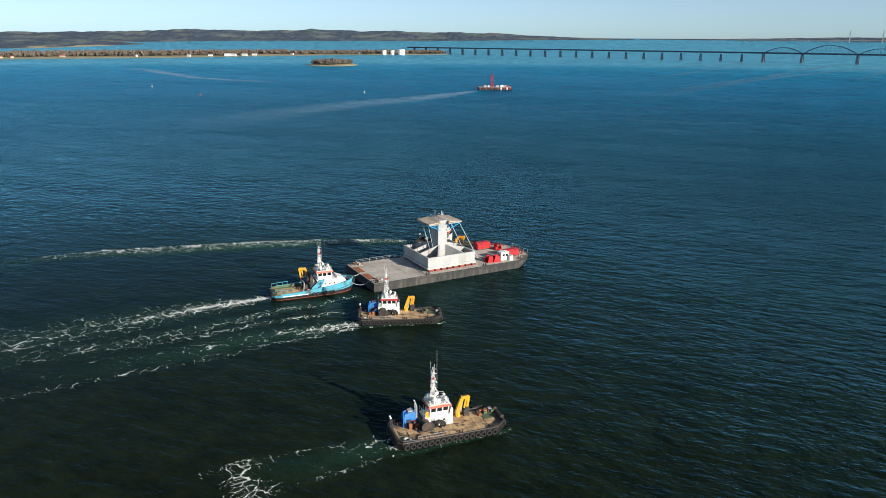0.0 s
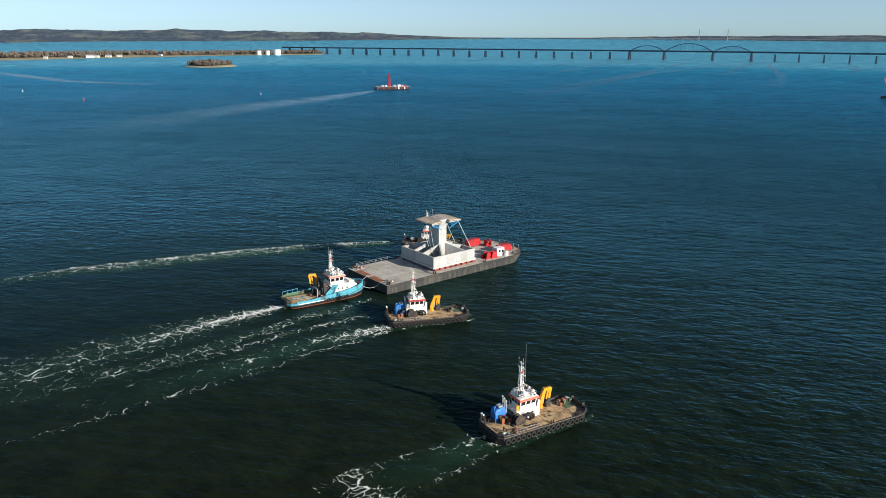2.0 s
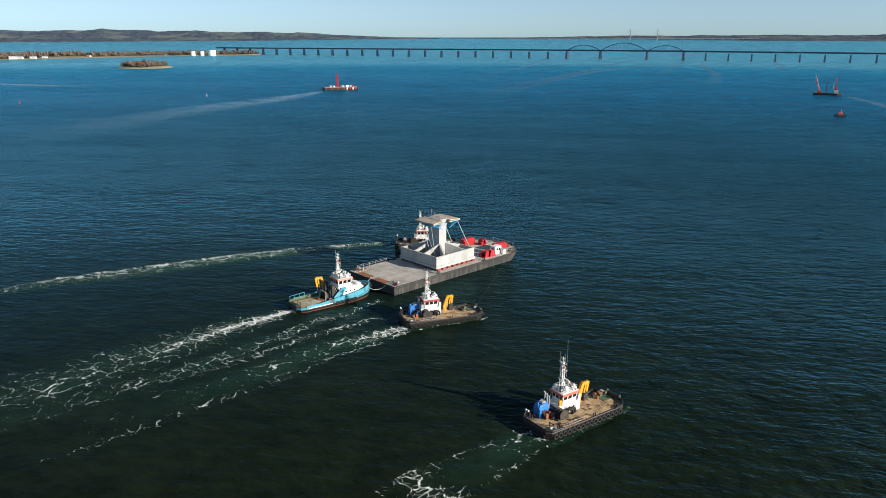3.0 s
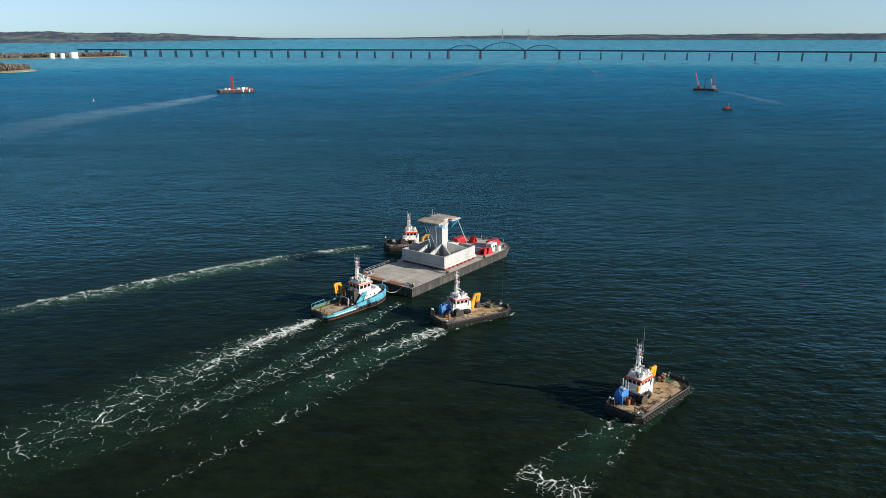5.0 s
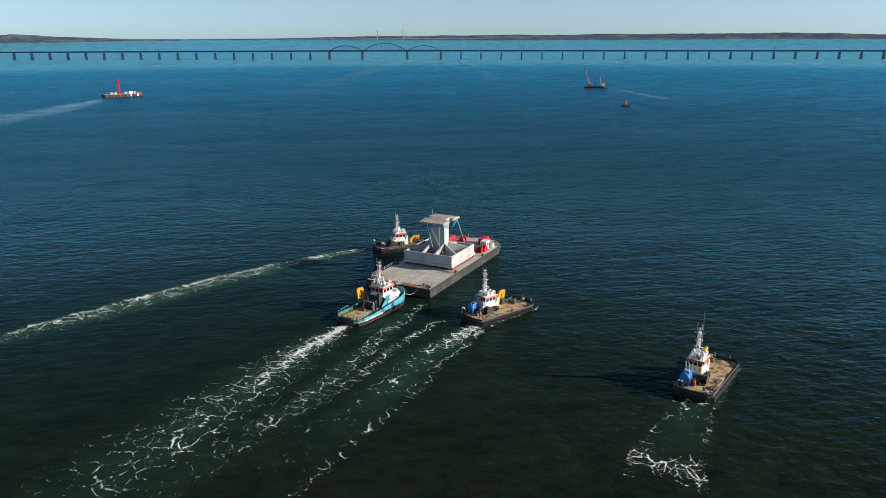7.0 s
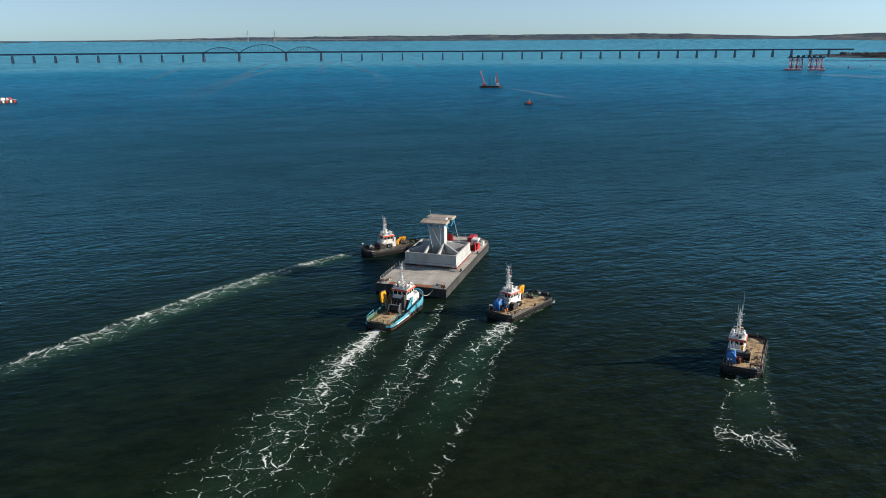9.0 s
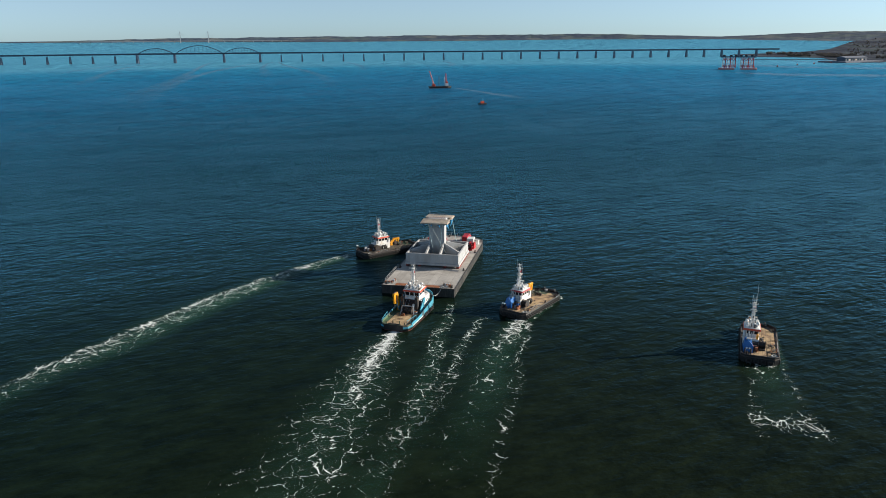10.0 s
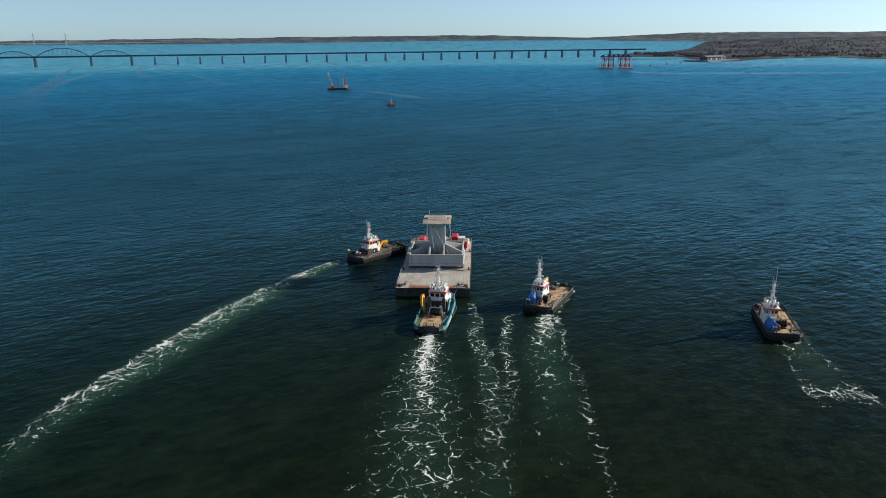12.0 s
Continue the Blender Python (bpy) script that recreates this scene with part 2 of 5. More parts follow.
CYAN = surface("light_blue_hull_paint", (0.075, 0.36, 0.49), 0.45, var=0.15, stain=(0.07, 0.10, 0.11), amount=0.28, stain_scale=0.6)
TRUSS = surface("blue_truss_paint", (0.03, 0.26, 0.52), 0.5)
TEAL = surface("pale_teal_steel", (0.40, 0.52, 0.53), 0.5)
GREEN = surface("green_deck_paint", (0.075, 0.14, 0.075), 0.7, stain=(0.13, 0.11, 0.08), amount=0.35)
PLANK = surface("worn_deck_planks", (0.46, 0.33, 0.185), 0.8, var=0.25, scale=0.9, stain=(0.17, 0.115, 0.075), amount=0.32, stain_scale=0.6, each=0.22)
# darker plank tone for the workboat at the barge flank
DARKPLANK = surface("dark_deck_planks", (0.10, 0.085, 0.06), 0.8, var=0.3, stain=(0.05, 0.045, 0.035), amount=0.35, each=0.25)
DARKMACH = surface("dark_machinery", (0.03, 0.03, 0.032), 0.6, stain=(0.09, 0.055, 0.035), amount=0.3, stain_scale=1.5)
BOOT = surface("red_boot_topping", (0.22, 0.05, 0.032), 0.6, stain=(0.1, 0.05, 0.035), amount=0.35, stain_scale=0.8)
# far steel and granite: the blue of distance haze is mixed into both colours
STEELB = surface("hazed_bridge_steel", (0.065, 0.085, 0.125), 0.6)
PIERC = surface("hazed_pier_granite", (0.13, 0.155, 0.20), 0.85, scale=0.2)
WIRE = surface("dark_tow_wire", (0.05, 0.055, 0.06), 0.7)
ROPE = surface("mooring_rope", (0.42, 0.44, 0.42), 0.9)
TANKW = surface("white_tank_paint", (0.82, 0.82, 0.80), 0.45, var=0.04, scale=0.1)
WOOD_BARE = surface("bare_winter_wood", (0.095, 0.08, 0.066), 0.95, var=0.5, scale=0.05, each=0.3)
MEADOW = surface("winter_meadow", (0.34, 0.30, 0.19), 0.95, var=0.2, scale=0.01, stain=(0.17, 0.17, 0.09), amount=0.35, stain_scale=0.012)
ROOF = surface("red_tile_roof", (0.33, 0.11, 0.07), 0.8)


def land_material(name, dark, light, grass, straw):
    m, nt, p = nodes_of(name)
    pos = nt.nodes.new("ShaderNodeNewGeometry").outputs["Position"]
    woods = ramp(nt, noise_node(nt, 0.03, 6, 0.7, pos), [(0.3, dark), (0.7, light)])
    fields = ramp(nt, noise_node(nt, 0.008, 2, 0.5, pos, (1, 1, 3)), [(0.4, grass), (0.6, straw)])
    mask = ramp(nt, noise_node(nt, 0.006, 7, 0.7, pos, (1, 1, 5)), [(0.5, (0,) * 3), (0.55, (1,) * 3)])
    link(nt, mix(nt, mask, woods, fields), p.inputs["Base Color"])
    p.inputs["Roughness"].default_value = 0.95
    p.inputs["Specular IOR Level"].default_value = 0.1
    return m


# Aerial haze is put into these colours: woods and fields run blue-grey.
LAND = land_material("hazed_land", (0.038, 0.060, 0.092), (0.085, 0.108, 0.145), (0.085, 0.122, 0.128), (0.135, 0.15, 0.155))
COAST = land_material("hazed_coast", (0.004, 0.009, 0.024), (0.018, 0.029, 0.056), (0.032, 0.058, 0.062), (0.075, 0.083, 0.10))


def glass_material():
    m, nt, p = nodes_of("dark_window_glass")
    p.inputs["Base Color"].default_value = (0.012, 0.015, 0.018, 1)
    p.inputs["Roughness"].default_value, p.inputs["IOR"].default_value = 0.05, 1.5
    return m


GLASS = glass_material()


# ---- mesh building ----
class Shape:
    """Vertices and faces gathered into one mesh."""

    def __init__(self):
        self.v, self.f = [], []

    def add(self, verts, faces):
        n = len(self.v)
        self.v += [tuple(p) for p in verts]
        self.f += [tuple(i + n for i in q) for q in faces]
        return self

    def box(self, x0, x1, y0, y1, z0, z1, cut=0.0):
        """A box; cut: the width of its chamfered upper and upright edges."""
        if cut <= 0:
            self.add([(x, y, z) for x in (x0, x1) for y in (y0, y1) for z in (z0, z1)],
                     [(0, 1, 3, 2), (4, 6, 7, 5), (0, 4, 5, 1), (2, 3, 7, 6), (0, 2, 6, 4), (1, 5, 7, 3)])
            return self
        c = cut
        ring = [(x0 + c, y0), (x1 - c, y0), (x1, y0 + c), (x1, y1 - c), (x1 - c, y1), (x0 + c, y1), (x0, y1 - c), (x0, y0 + c)]
        cx, cy = (x0 + x1) / 2, (y0 + y1) / 2
        top = [(cx + (x - cx) * (1 - 2 * c / (x1 - x0)), cy + (y - cy) * (1 - 2 * c / (y1 - y0))) for x, y in ring]
        self.rings([[(x, y, z0) for x, y in ring], [(x, y, z1 - c) for x, y in ring], [(x, y, z1) for x, y in top]])
        return self

    def rings(self, rows, close=True, caps=True):
        """Skin over rings of equal length."""
        n, k = len(rows[0]), len(self.v)
        verts = [p for r in rows for p in r]
        faces = [(i * n + j, i * n + (j + 1) % n, (i + 1) * n + (j + 1) % n, (i + 1) * n + j) for i in range(len(rows) - 1) for j in range(n if close else n - 1)]
        if caps:
            faces += [tuple(range(n - 1, -1, -1)), tuple(range((len(rows) - 1) * n, len(rows) * n))]
        return self.add(verts, faces)

    def prism(self, poly, z0, z1):
        return self.rings([[(x, y, z0) for x, y in poly], [(x, y, z1) for x, y in poly]])

    def tube(self, a, b, r, n=6, r2=None):
        a, b = Vector(a), Vector(b)
        q = (b - a).to_track_quat("Z", "Y")
        rows = []
        for p, rr in ((a, r), (b, r if r2 is None else r2)):
            rows.append([p + q @ Vector((rr * math.cos(2 * math.pi * i / n), rr * math.sin(2 * math.pi * i / n), 0)) for i in range(n)])
        return self.rings(rows)

    def path(self, pts, r, n=6):
        for a, b in zip(pts, pts[1:]):
            self.tube(a, b, r, n)
        return self

    def ball(self, c, r, squash=1.0, n=10, m=6):
        rows = []
        for i in range(m + 1):
            t = math.pi * (0.04 + 0.92 * i / m)
            rows.append([(c[0] + r * math.sin(t) * math.cos(2 * math.pi * j / n), c[1] + r * math.sin(t) * math.sin(2 * math.pi * j / n), c[2] - squash * r * math.cos(t)) for j in range(n)])
        return self.rings(rows)

    def torus(self, c, axis, R, r, n=12, m=6):
        q = Vector(axis).to_track_quat("Z", "Y")
        rows = []
        for i in range(n + 1):
            a = 2 * math.pi * i / n
            rows.append([Vector(c) + q @ Vector(((R + r * math.cos(2 * math.pi * j / m)) * math.cos(a), (R + r * math.cos(2 * math.pi * j / m)) * math.sin(a), r * math.sin(2 * math.pi * j / m))) for j in range(m)])
        return self.rings(rows, caps=False)

    def slab(self, poly, y0, y1):
        """A polygon in x and z, thick in y."""
        return self.rings([[(x, y0, z) for x, z in poly], [(x, y1, z) for x, z in poly]])

    def mesh(self, name, material, smooth=False):
        me = bpy.data.meshes.new(name)
        me.from_pydata(self.v, [], self.f)
        bm = bmesh.new()
        bm.from_mesh(me)
        bmesh.ops.recalc_face_normals(bm, faces=bm.faces)
        bm.to_mesh(me)
        bm.free()
        me.materials.append(material)
        if smooth:
            for p in me.polygons:
                p.use_smooth = True
        return me


def part(name, shape, material, parent, label="", smooth=False):
    me = shape if isinstance(shape, bpy.types.Mesh) else shape.mesh(name, material, smooth)
    ob = new(name, me)
    ob.parent = parent
    if label:
        tagged(ob, label)
    return ob


def thing(name, m, label, category, group="", kind=""):
    ob = new(name)
    ob.matrix_world = m
    return tagged(ob, label, category, group, kind)


def solid(name, shape, material, m, label, category, group="", kind="", smooth=False):
    ob = new(name, shape.mesh(name, material, smooth))
    ob.matrix_world = m
    return tagged(ob, label, category, group, kind)


ID = Matrix.Identity(4)
# centre of the far ring of sea and land
CX, CY, RMAX = -85.0, 45.0, 4850.0


def sea_z(r):
    return 56.0 * max(0.0, (r - 3200.0) / 1650.0) ** 1.4


def polar(b, r):
    return CX + r * math.sin(radians(b)), CY + r * math.cos(radians(b))


# ---- sea and far land ----
def sea():
    radii = [0, 40, 90, 150, 220, 300, 400, 520, 700, 950, 1300, 1750, 2300, 2800, 3200, 3400, 3600, 3800, 4000, 4200, 4400, 4600, 4750, RMAX]
    n = 96
    verts, faces = [(CX, CY, 0)], []
    for r in radii[1:]:
        verts += [(*polar(360 * i / n, r), sea_z(r)) for i in range(n)]
    faces += [(0, 1 + (i + 1) % n, 1 + i) for i in range(n)]
    for k in range(len(radii) - 2):
        a = 1 + k * n
        faces += [(a + i, a + (i + 1) % n, a + n + (i + 1) % n, a + n + i) for i in range(n)]
    s = Shape().add(verts, faces)
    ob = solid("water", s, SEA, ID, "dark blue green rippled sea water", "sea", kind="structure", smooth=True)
    ob.data.flip_normals()
    return ob


sea()


def interp(x, table):
    return float(np.interp(x, [p[0] for p in table], [p[1] for p in table]))


def land(name, label, b0, b1, shore, back, crest, rise=1.6, nb=160, nr=14, rough=7.0, seed=0.0, material=LAND):
    """Land between two bearings: shore and back radius, and crest height above the sea, by bearing."""
    verts, faces = [], []
    for i in range(nb + 1):
        b = b0 + (b1 - b0) * i / nb
        r0, r1, top = interp(b, shore), interp(b, back), interp(b, crest)
        end = min(1.0, 6.0 * min(i, nb - i) / nb + 0.02)
        r0 = r0 + 18 * noise.noise((b * 2.3, seed, 0)) + 7 * noise.noise((b * 9.1, seed, 4))
        for j in range(nr + 1):
            t = j / nr
            r = r0 + (r1 - r0) * t
            x, y = polar(b, r)
            ground = sea_z(r)
            h = -1.5 if j == 0 else (1.2 + (top - 1.2) * t ** rise) * end + (noise.noise((x * 0.006, y * 0.006, seed)) + 0.6 * noise.noise((x * 0.03, y * 0.03, seed))) * rough * min(1, t * 3) * end
            verts.append((x, y, ground + (h if j == 0 else max(0.6, h))))
    for i in range(nb):
        for j in range(nr):
            a = i * (nr + 1) + j
            faces.append((a, a + 1, a + nr + 2, a + nr + 1))
    return solid(name, Shape().add(verts, faces), material, ID, label, "land", kind="structure")


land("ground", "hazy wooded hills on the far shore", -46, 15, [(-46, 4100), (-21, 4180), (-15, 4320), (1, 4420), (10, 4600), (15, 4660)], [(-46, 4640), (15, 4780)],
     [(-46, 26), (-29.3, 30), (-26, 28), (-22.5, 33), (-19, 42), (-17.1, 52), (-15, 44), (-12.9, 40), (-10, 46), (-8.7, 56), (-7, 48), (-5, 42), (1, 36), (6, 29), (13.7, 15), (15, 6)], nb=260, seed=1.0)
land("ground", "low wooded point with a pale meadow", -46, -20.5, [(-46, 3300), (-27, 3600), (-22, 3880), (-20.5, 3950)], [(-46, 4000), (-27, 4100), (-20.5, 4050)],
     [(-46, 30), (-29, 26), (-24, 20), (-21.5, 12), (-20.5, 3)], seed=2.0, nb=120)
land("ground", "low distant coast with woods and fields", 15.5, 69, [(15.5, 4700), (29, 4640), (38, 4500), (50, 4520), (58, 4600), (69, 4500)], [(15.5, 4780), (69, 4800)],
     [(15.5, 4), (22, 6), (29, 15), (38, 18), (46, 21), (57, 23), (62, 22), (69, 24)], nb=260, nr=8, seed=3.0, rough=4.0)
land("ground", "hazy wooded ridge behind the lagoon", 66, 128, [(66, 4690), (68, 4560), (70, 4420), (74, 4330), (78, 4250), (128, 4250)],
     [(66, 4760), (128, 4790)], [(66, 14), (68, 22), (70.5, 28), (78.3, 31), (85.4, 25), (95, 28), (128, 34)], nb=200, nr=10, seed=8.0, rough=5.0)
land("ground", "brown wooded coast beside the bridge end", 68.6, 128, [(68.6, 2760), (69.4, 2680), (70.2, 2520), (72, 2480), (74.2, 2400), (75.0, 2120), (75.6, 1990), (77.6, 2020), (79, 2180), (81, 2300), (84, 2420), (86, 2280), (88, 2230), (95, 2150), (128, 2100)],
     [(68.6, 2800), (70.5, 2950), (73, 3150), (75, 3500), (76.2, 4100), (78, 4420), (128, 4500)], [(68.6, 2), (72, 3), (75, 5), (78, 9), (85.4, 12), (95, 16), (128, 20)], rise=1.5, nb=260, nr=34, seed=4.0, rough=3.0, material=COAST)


land("ground", "pale meadow along the low point", -28.6, -22.2, [(-28.6, 3560), (-27, 3585), (-22.2, 3850)], [(-28.6, 3650), (-27, 3690), (-25, 3800), (-22.2, 3880)], [(-28.6, 5), (-22.2, 3)], nb=50, nr=4, rough=0.6, seed=6.0, material=MEADOW)


def masnedo():
    """The low island at the bridge's end: meadow, woods, sheds, tanks."""
    nb, nr = 120, 10
    shore = [(-38, 2150), (-30, 2260), (-27.3, 2300), (-18.2, 2330), (-11.9, 2490), (-6.2, 2640), (0.2, 2745), (1.5, 2790), (2.2, 2850)]
    back = [(-38, 2600), (-30, 2650), (-18, 2760), (-12, 2850), (-6, 2930), (0, 2990), (2.2, 2900)]
    verts, faces = [], []
    for i in range(nb + 1):
        b = -38 + 40.2 * i / nb
        r0, r1 = interp(b, shore) + 12 * noise.noise((b * 1.7, 9, 0)), interp(b, back)
        for j in range(nr + 1):
            t = j / nr
            x, y = polar(b, r0 + (r1 - r0) * t)
            verts.append((x, y, -1.0 if j in (0, nr) else 1.2 + 1.6 * math.sin(math.pi * t) + 0.6 * noise.noise((x * 0.01, y * 0.01, 0))))
    for i in range(nb):
        for j in range(nr):
            a = i * (nr + 1) + j
            faces.append((a, a + 1, a + nr + 2, a + nr + 1))
    solid("ground", Shape().add(verts, faces), MEADOW, ID, "flat island with pale winter meadow", "island", kind="structure")
    rng = random.Random(5)
    crowns = Shape()
    for k in range(3200):
        b = rng.uniform(-38, 1.8)
        r0, r1 = interp(b, shore), interp(b, back)
        t = rng.uniform(0.32, 0.9) if b < -15 else rng.uniform(0.16, 0.9)
        if -12.5 < b < -9.5 and t < 0.4:
            continue
        x, y = polar(b, r0 + (r1 - r0) * t)
        tree_clump(crowns, x, y, 1.5, rng.uniform(10, 19) * (0.8 if b > -10 else 1.0), rng)
    solid("woodland", crowns, WOOD_BARE, ID, "bare brown winter woodland on the island", "trees", kind="stuff")


def tree_clump(s, x, y, z, h, rng):
    """One far bare tree: a tapered trunk and a ragged crown of small clumps."""
    s.tube((x, y, z - 1), (x, y, z + h * 0.45), h * 0.035, 4, h * 0.02)
    for _ in range(5):
        a, d, r = rng.uniform(0, 6.3), rng.uniform(0, h * 0.42), h * rng.uniform(0.16, 0.32)
        c = Vector((x + d * math.cos(a), y + d * math.sin(a), z + h * rng.uniform(0.3, 0.8)))
        v = [c + Vector((r * rng.uniform(0.6, 1.3) * dx, r * rng.uniform(0.6, 1.3) * dy, r * rng.uniform(0.6, 1.2) * dz)) for dx, dy, dz in ((1, 0, 0), (0, 1, 0), (-1, 0, 0), (0, -1, 0), (0, 0, 1), (0, 0, -1))]
        s.add(v, [(0, 1, 4), (1, 2, 4), (2, 3, 4), (3, 0, 4), (1, 0, 5), (2, 1, 5), (3, 2, 5), (0, 3, 5)])


masnedo()


def islet():
    rng = random.Random(8)
    cx, cy = -262.0, 1790.0
    rows = []
    for f, z in ((1.0, -1.0), (0.97, 0.8), (0.75, 3.2), (0.4, 5.2), (0.1, 6.0)):
        rows.append([(cx + f * 58 * math.cos(a) * (1 + 0.12 * noise.noise((math.cos(a) * 2, math.sin(a) * 2, 3))), cy + f * 74 * math.sin(a), z) for a in [2 * math.pi * i / 40 for i in range(40)]])
    solid("ground", Shape().rings(rows), MEADOW, ID, "small low island with a pale shore", "islet", kind="structure")
    s = Shape()
    for _ in range(330):
        a, d = rng.uniform(0, 6.3), math.sqrt(rng.random())
        tree_clump(s, cx + 46 * d * math.cos(a), cy + 62 * d * math.sin(a), 1.5 + 4 * (1 - d), rng.uniform(6.5, 12.5), rng)
    solid("thicket", s, WOOD_BARE, ID, "bare brown trees covering the small island", "trees", kind="stuff")


islet()


def house(b, r, w, d, h, white, rng):
    x, y = polar(b, r)
    ob = thing("house", pose(x, y, 1.6, 0, 0, rng.uniform(-50, 30)), "small white house with a pitched roof" if white else "low house with a red tiled roof", "house", "buildings on the island")
    part("wall", Shape().box(-w / 2, w / 2, -d / 2, d / 2, -1.5, h), WHITE if white else FORM, ob)
    part("roof", Shape().rings([[(x0, -d / 2 - 0.4, h), (x0, d / 2 + 0.4, h), (x0, 0, h + d * 0.38)] for x0 in (-w / 2 - 0.5, w / 2 + 0.5)]), ROOF if not white else GREYPAINT, ob)
    for k in (-0.28, 0.0, 0.28):
        part("window", Shape().box(k * w - 0.7, k * w + 0.7, -d / 2 - 0.05, -d / 2 + 0.1, h * 0.3, h * 0.75), GLASS, ob)


_rng = random.Random(11)
for b, off, w, white in ((-16.9, 60, 16, True), (-15.4, 55, 18, True), (-14.2, 48, 30, True), (-13.8, 52, 26, True), (-13.0, 44, 24, True), (-12.3, 50, 20, True), (-9.6, 60, 18, True), (-6.4, 70, 14, False), (-7.6, 80, 16, True), (-25.2, 90, 22, False), (-20.5, 95, 18, True), (-29.0, 60, 26, False), (-28.3, 75, 22, False), (-4.6, 70, 14, True)):
    sh = interp(b, [(-38, 2150), (-30, 2260), (-27.3, 2300), (-18.2, 2330), (-11.9, 2490), (-6.2, 2640), (0.2, 2745)])
    house(b, sh + off, w * 0.7, w * 0.36, 4.2, white, _rng)


def tank(x, y, r, h):
    ob = thing("storage_tank", pose(x, y, 1.2), "large white cylindrical storage tank by the shore", "tank", "storage tanks")
    s = Shape()
    ring = lambda rr, z: [(rr * math.cos(2 * math.pi * i / 28), rr * math.sin(2 * math.pi * i / 28), z) for i in range(28)]
    part("shell", s.rings([ring(r, -2), ring(r, h)]), TANKW, ob, smooth=False)
    part("roof", Shape().rings([ring(r + 0.2, h), ring(r + 0.2, h + 0.4), ring(r * 0.5, h + 1.2), ring(0.4, h + 1.5)]), TANKW, ob)


tank(-216, 2760, 8, 13)
tank(-186, 2765, 7.5, 13)
tank(-153, 2755, 13, 17)


# ---- the old bridge ----
def bridge():
    bx, by, ang = 1028.47, 2039.43, -39.834
    ob = thing("arch_bridge", pose(bx, by, 0, 0, 0, ang), "long dark steel bridge with three arches on many piers", "bridge")
    left = [-170 - 60 * k for k in range(1, 23)]
    right = [170 + 60 * k for k in range(1, 27)]
    end0, end1 = -170 - 60 * 22.6, 170 + 60 * 27.3
    zd = lambda s: 23.2 - 3.0 * max(0.0, (abs(s) - 170) / 1400)
    for a, b in zip([end0] + sorted(left) + [-170, -68, 68, 170] + right, sorted(left) + [-170, -68, 68, 170] + right + [end1]):
        g = Shape()
        g.rings([[(s, -3.2, zd(s)), (s, 3.2, zd(s)), (s, 3.4, zd(s) + 3.2), (s, 5.2, zd(s) + 3.6), (s, 5.2, zd(s) + 4.3), (s, -5.2, zd(s) + 4.3), (s, -5.2, zd(s) + 3.6), (s, -3.4, zd(s) + 3.2)] for s in (a + 0.3, b - 0.3)])
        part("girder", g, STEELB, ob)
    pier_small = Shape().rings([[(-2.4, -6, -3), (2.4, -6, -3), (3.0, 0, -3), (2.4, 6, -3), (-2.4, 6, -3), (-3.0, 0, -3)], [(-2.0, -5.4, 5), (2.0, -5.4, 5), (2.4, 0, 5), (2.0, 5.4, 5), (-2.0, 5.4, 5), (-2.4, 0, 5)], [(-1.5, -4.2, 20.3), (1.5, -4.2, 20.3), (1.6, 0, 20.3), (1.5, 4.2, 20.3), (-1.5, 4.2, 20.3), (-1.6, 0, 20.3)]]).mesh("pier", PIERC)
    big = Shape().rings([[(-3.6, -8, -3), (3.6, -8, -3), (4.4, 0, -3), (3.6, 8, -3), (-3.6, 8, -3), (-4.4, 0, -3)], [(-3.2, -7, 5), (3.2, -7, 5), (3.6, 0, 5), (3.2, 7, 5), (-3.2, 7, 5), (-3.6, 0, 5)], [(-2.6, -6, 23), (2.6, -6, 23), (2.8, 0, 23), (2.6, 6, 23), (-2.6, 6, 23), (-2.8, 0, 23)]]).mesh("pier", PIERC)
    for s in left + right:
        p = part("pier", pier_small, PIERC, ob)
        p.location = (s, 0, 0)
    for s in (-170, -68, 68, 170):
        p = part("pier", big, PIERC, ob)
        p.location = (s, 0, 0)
    for c, half, top in ((-119, 51, 40.5), (0, 68, 47.5), (119, 51, 40.5)):
        base = 25.5
        for side in (-4.6, 4.6):
            a = Shape()
            pts = [(c + half * 0.97 * u, side, base + (top - base) * (1 - u * u)) for u in np.linspace(-1, 1, 19)]
            for p, q in zip(pts, pts[1:]):
                a.rings([[(p[0], side - 0.5, p[2] - 0.7), (p[0], side + 0.5, p[2] - 0.7), (p[0], side + 0.5, p[2] + 0.7), (p[0], side - 0.5, p[2] + 0.7)], [(q[0], side - 0.5, q[2] - 0.7), (q[0], side + 0.5, q[2] - 0.7), (q[0], side + 0.5, q[2] + 0.7), (q[0], side - 0.5, q[2] + 0.7)]])
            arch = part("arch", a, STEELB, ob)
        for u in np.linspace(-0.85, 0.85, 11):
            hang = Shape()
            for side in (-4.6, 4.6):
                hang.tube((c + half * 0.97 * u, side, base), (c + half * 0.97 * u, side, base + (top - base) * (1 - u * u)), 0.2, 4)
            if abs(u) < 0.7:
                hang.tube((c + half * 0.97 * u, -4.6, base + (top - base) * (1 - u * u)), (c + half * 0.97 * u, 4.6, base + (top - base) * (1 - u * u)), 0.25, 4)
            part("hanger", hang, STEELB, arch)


bridge()


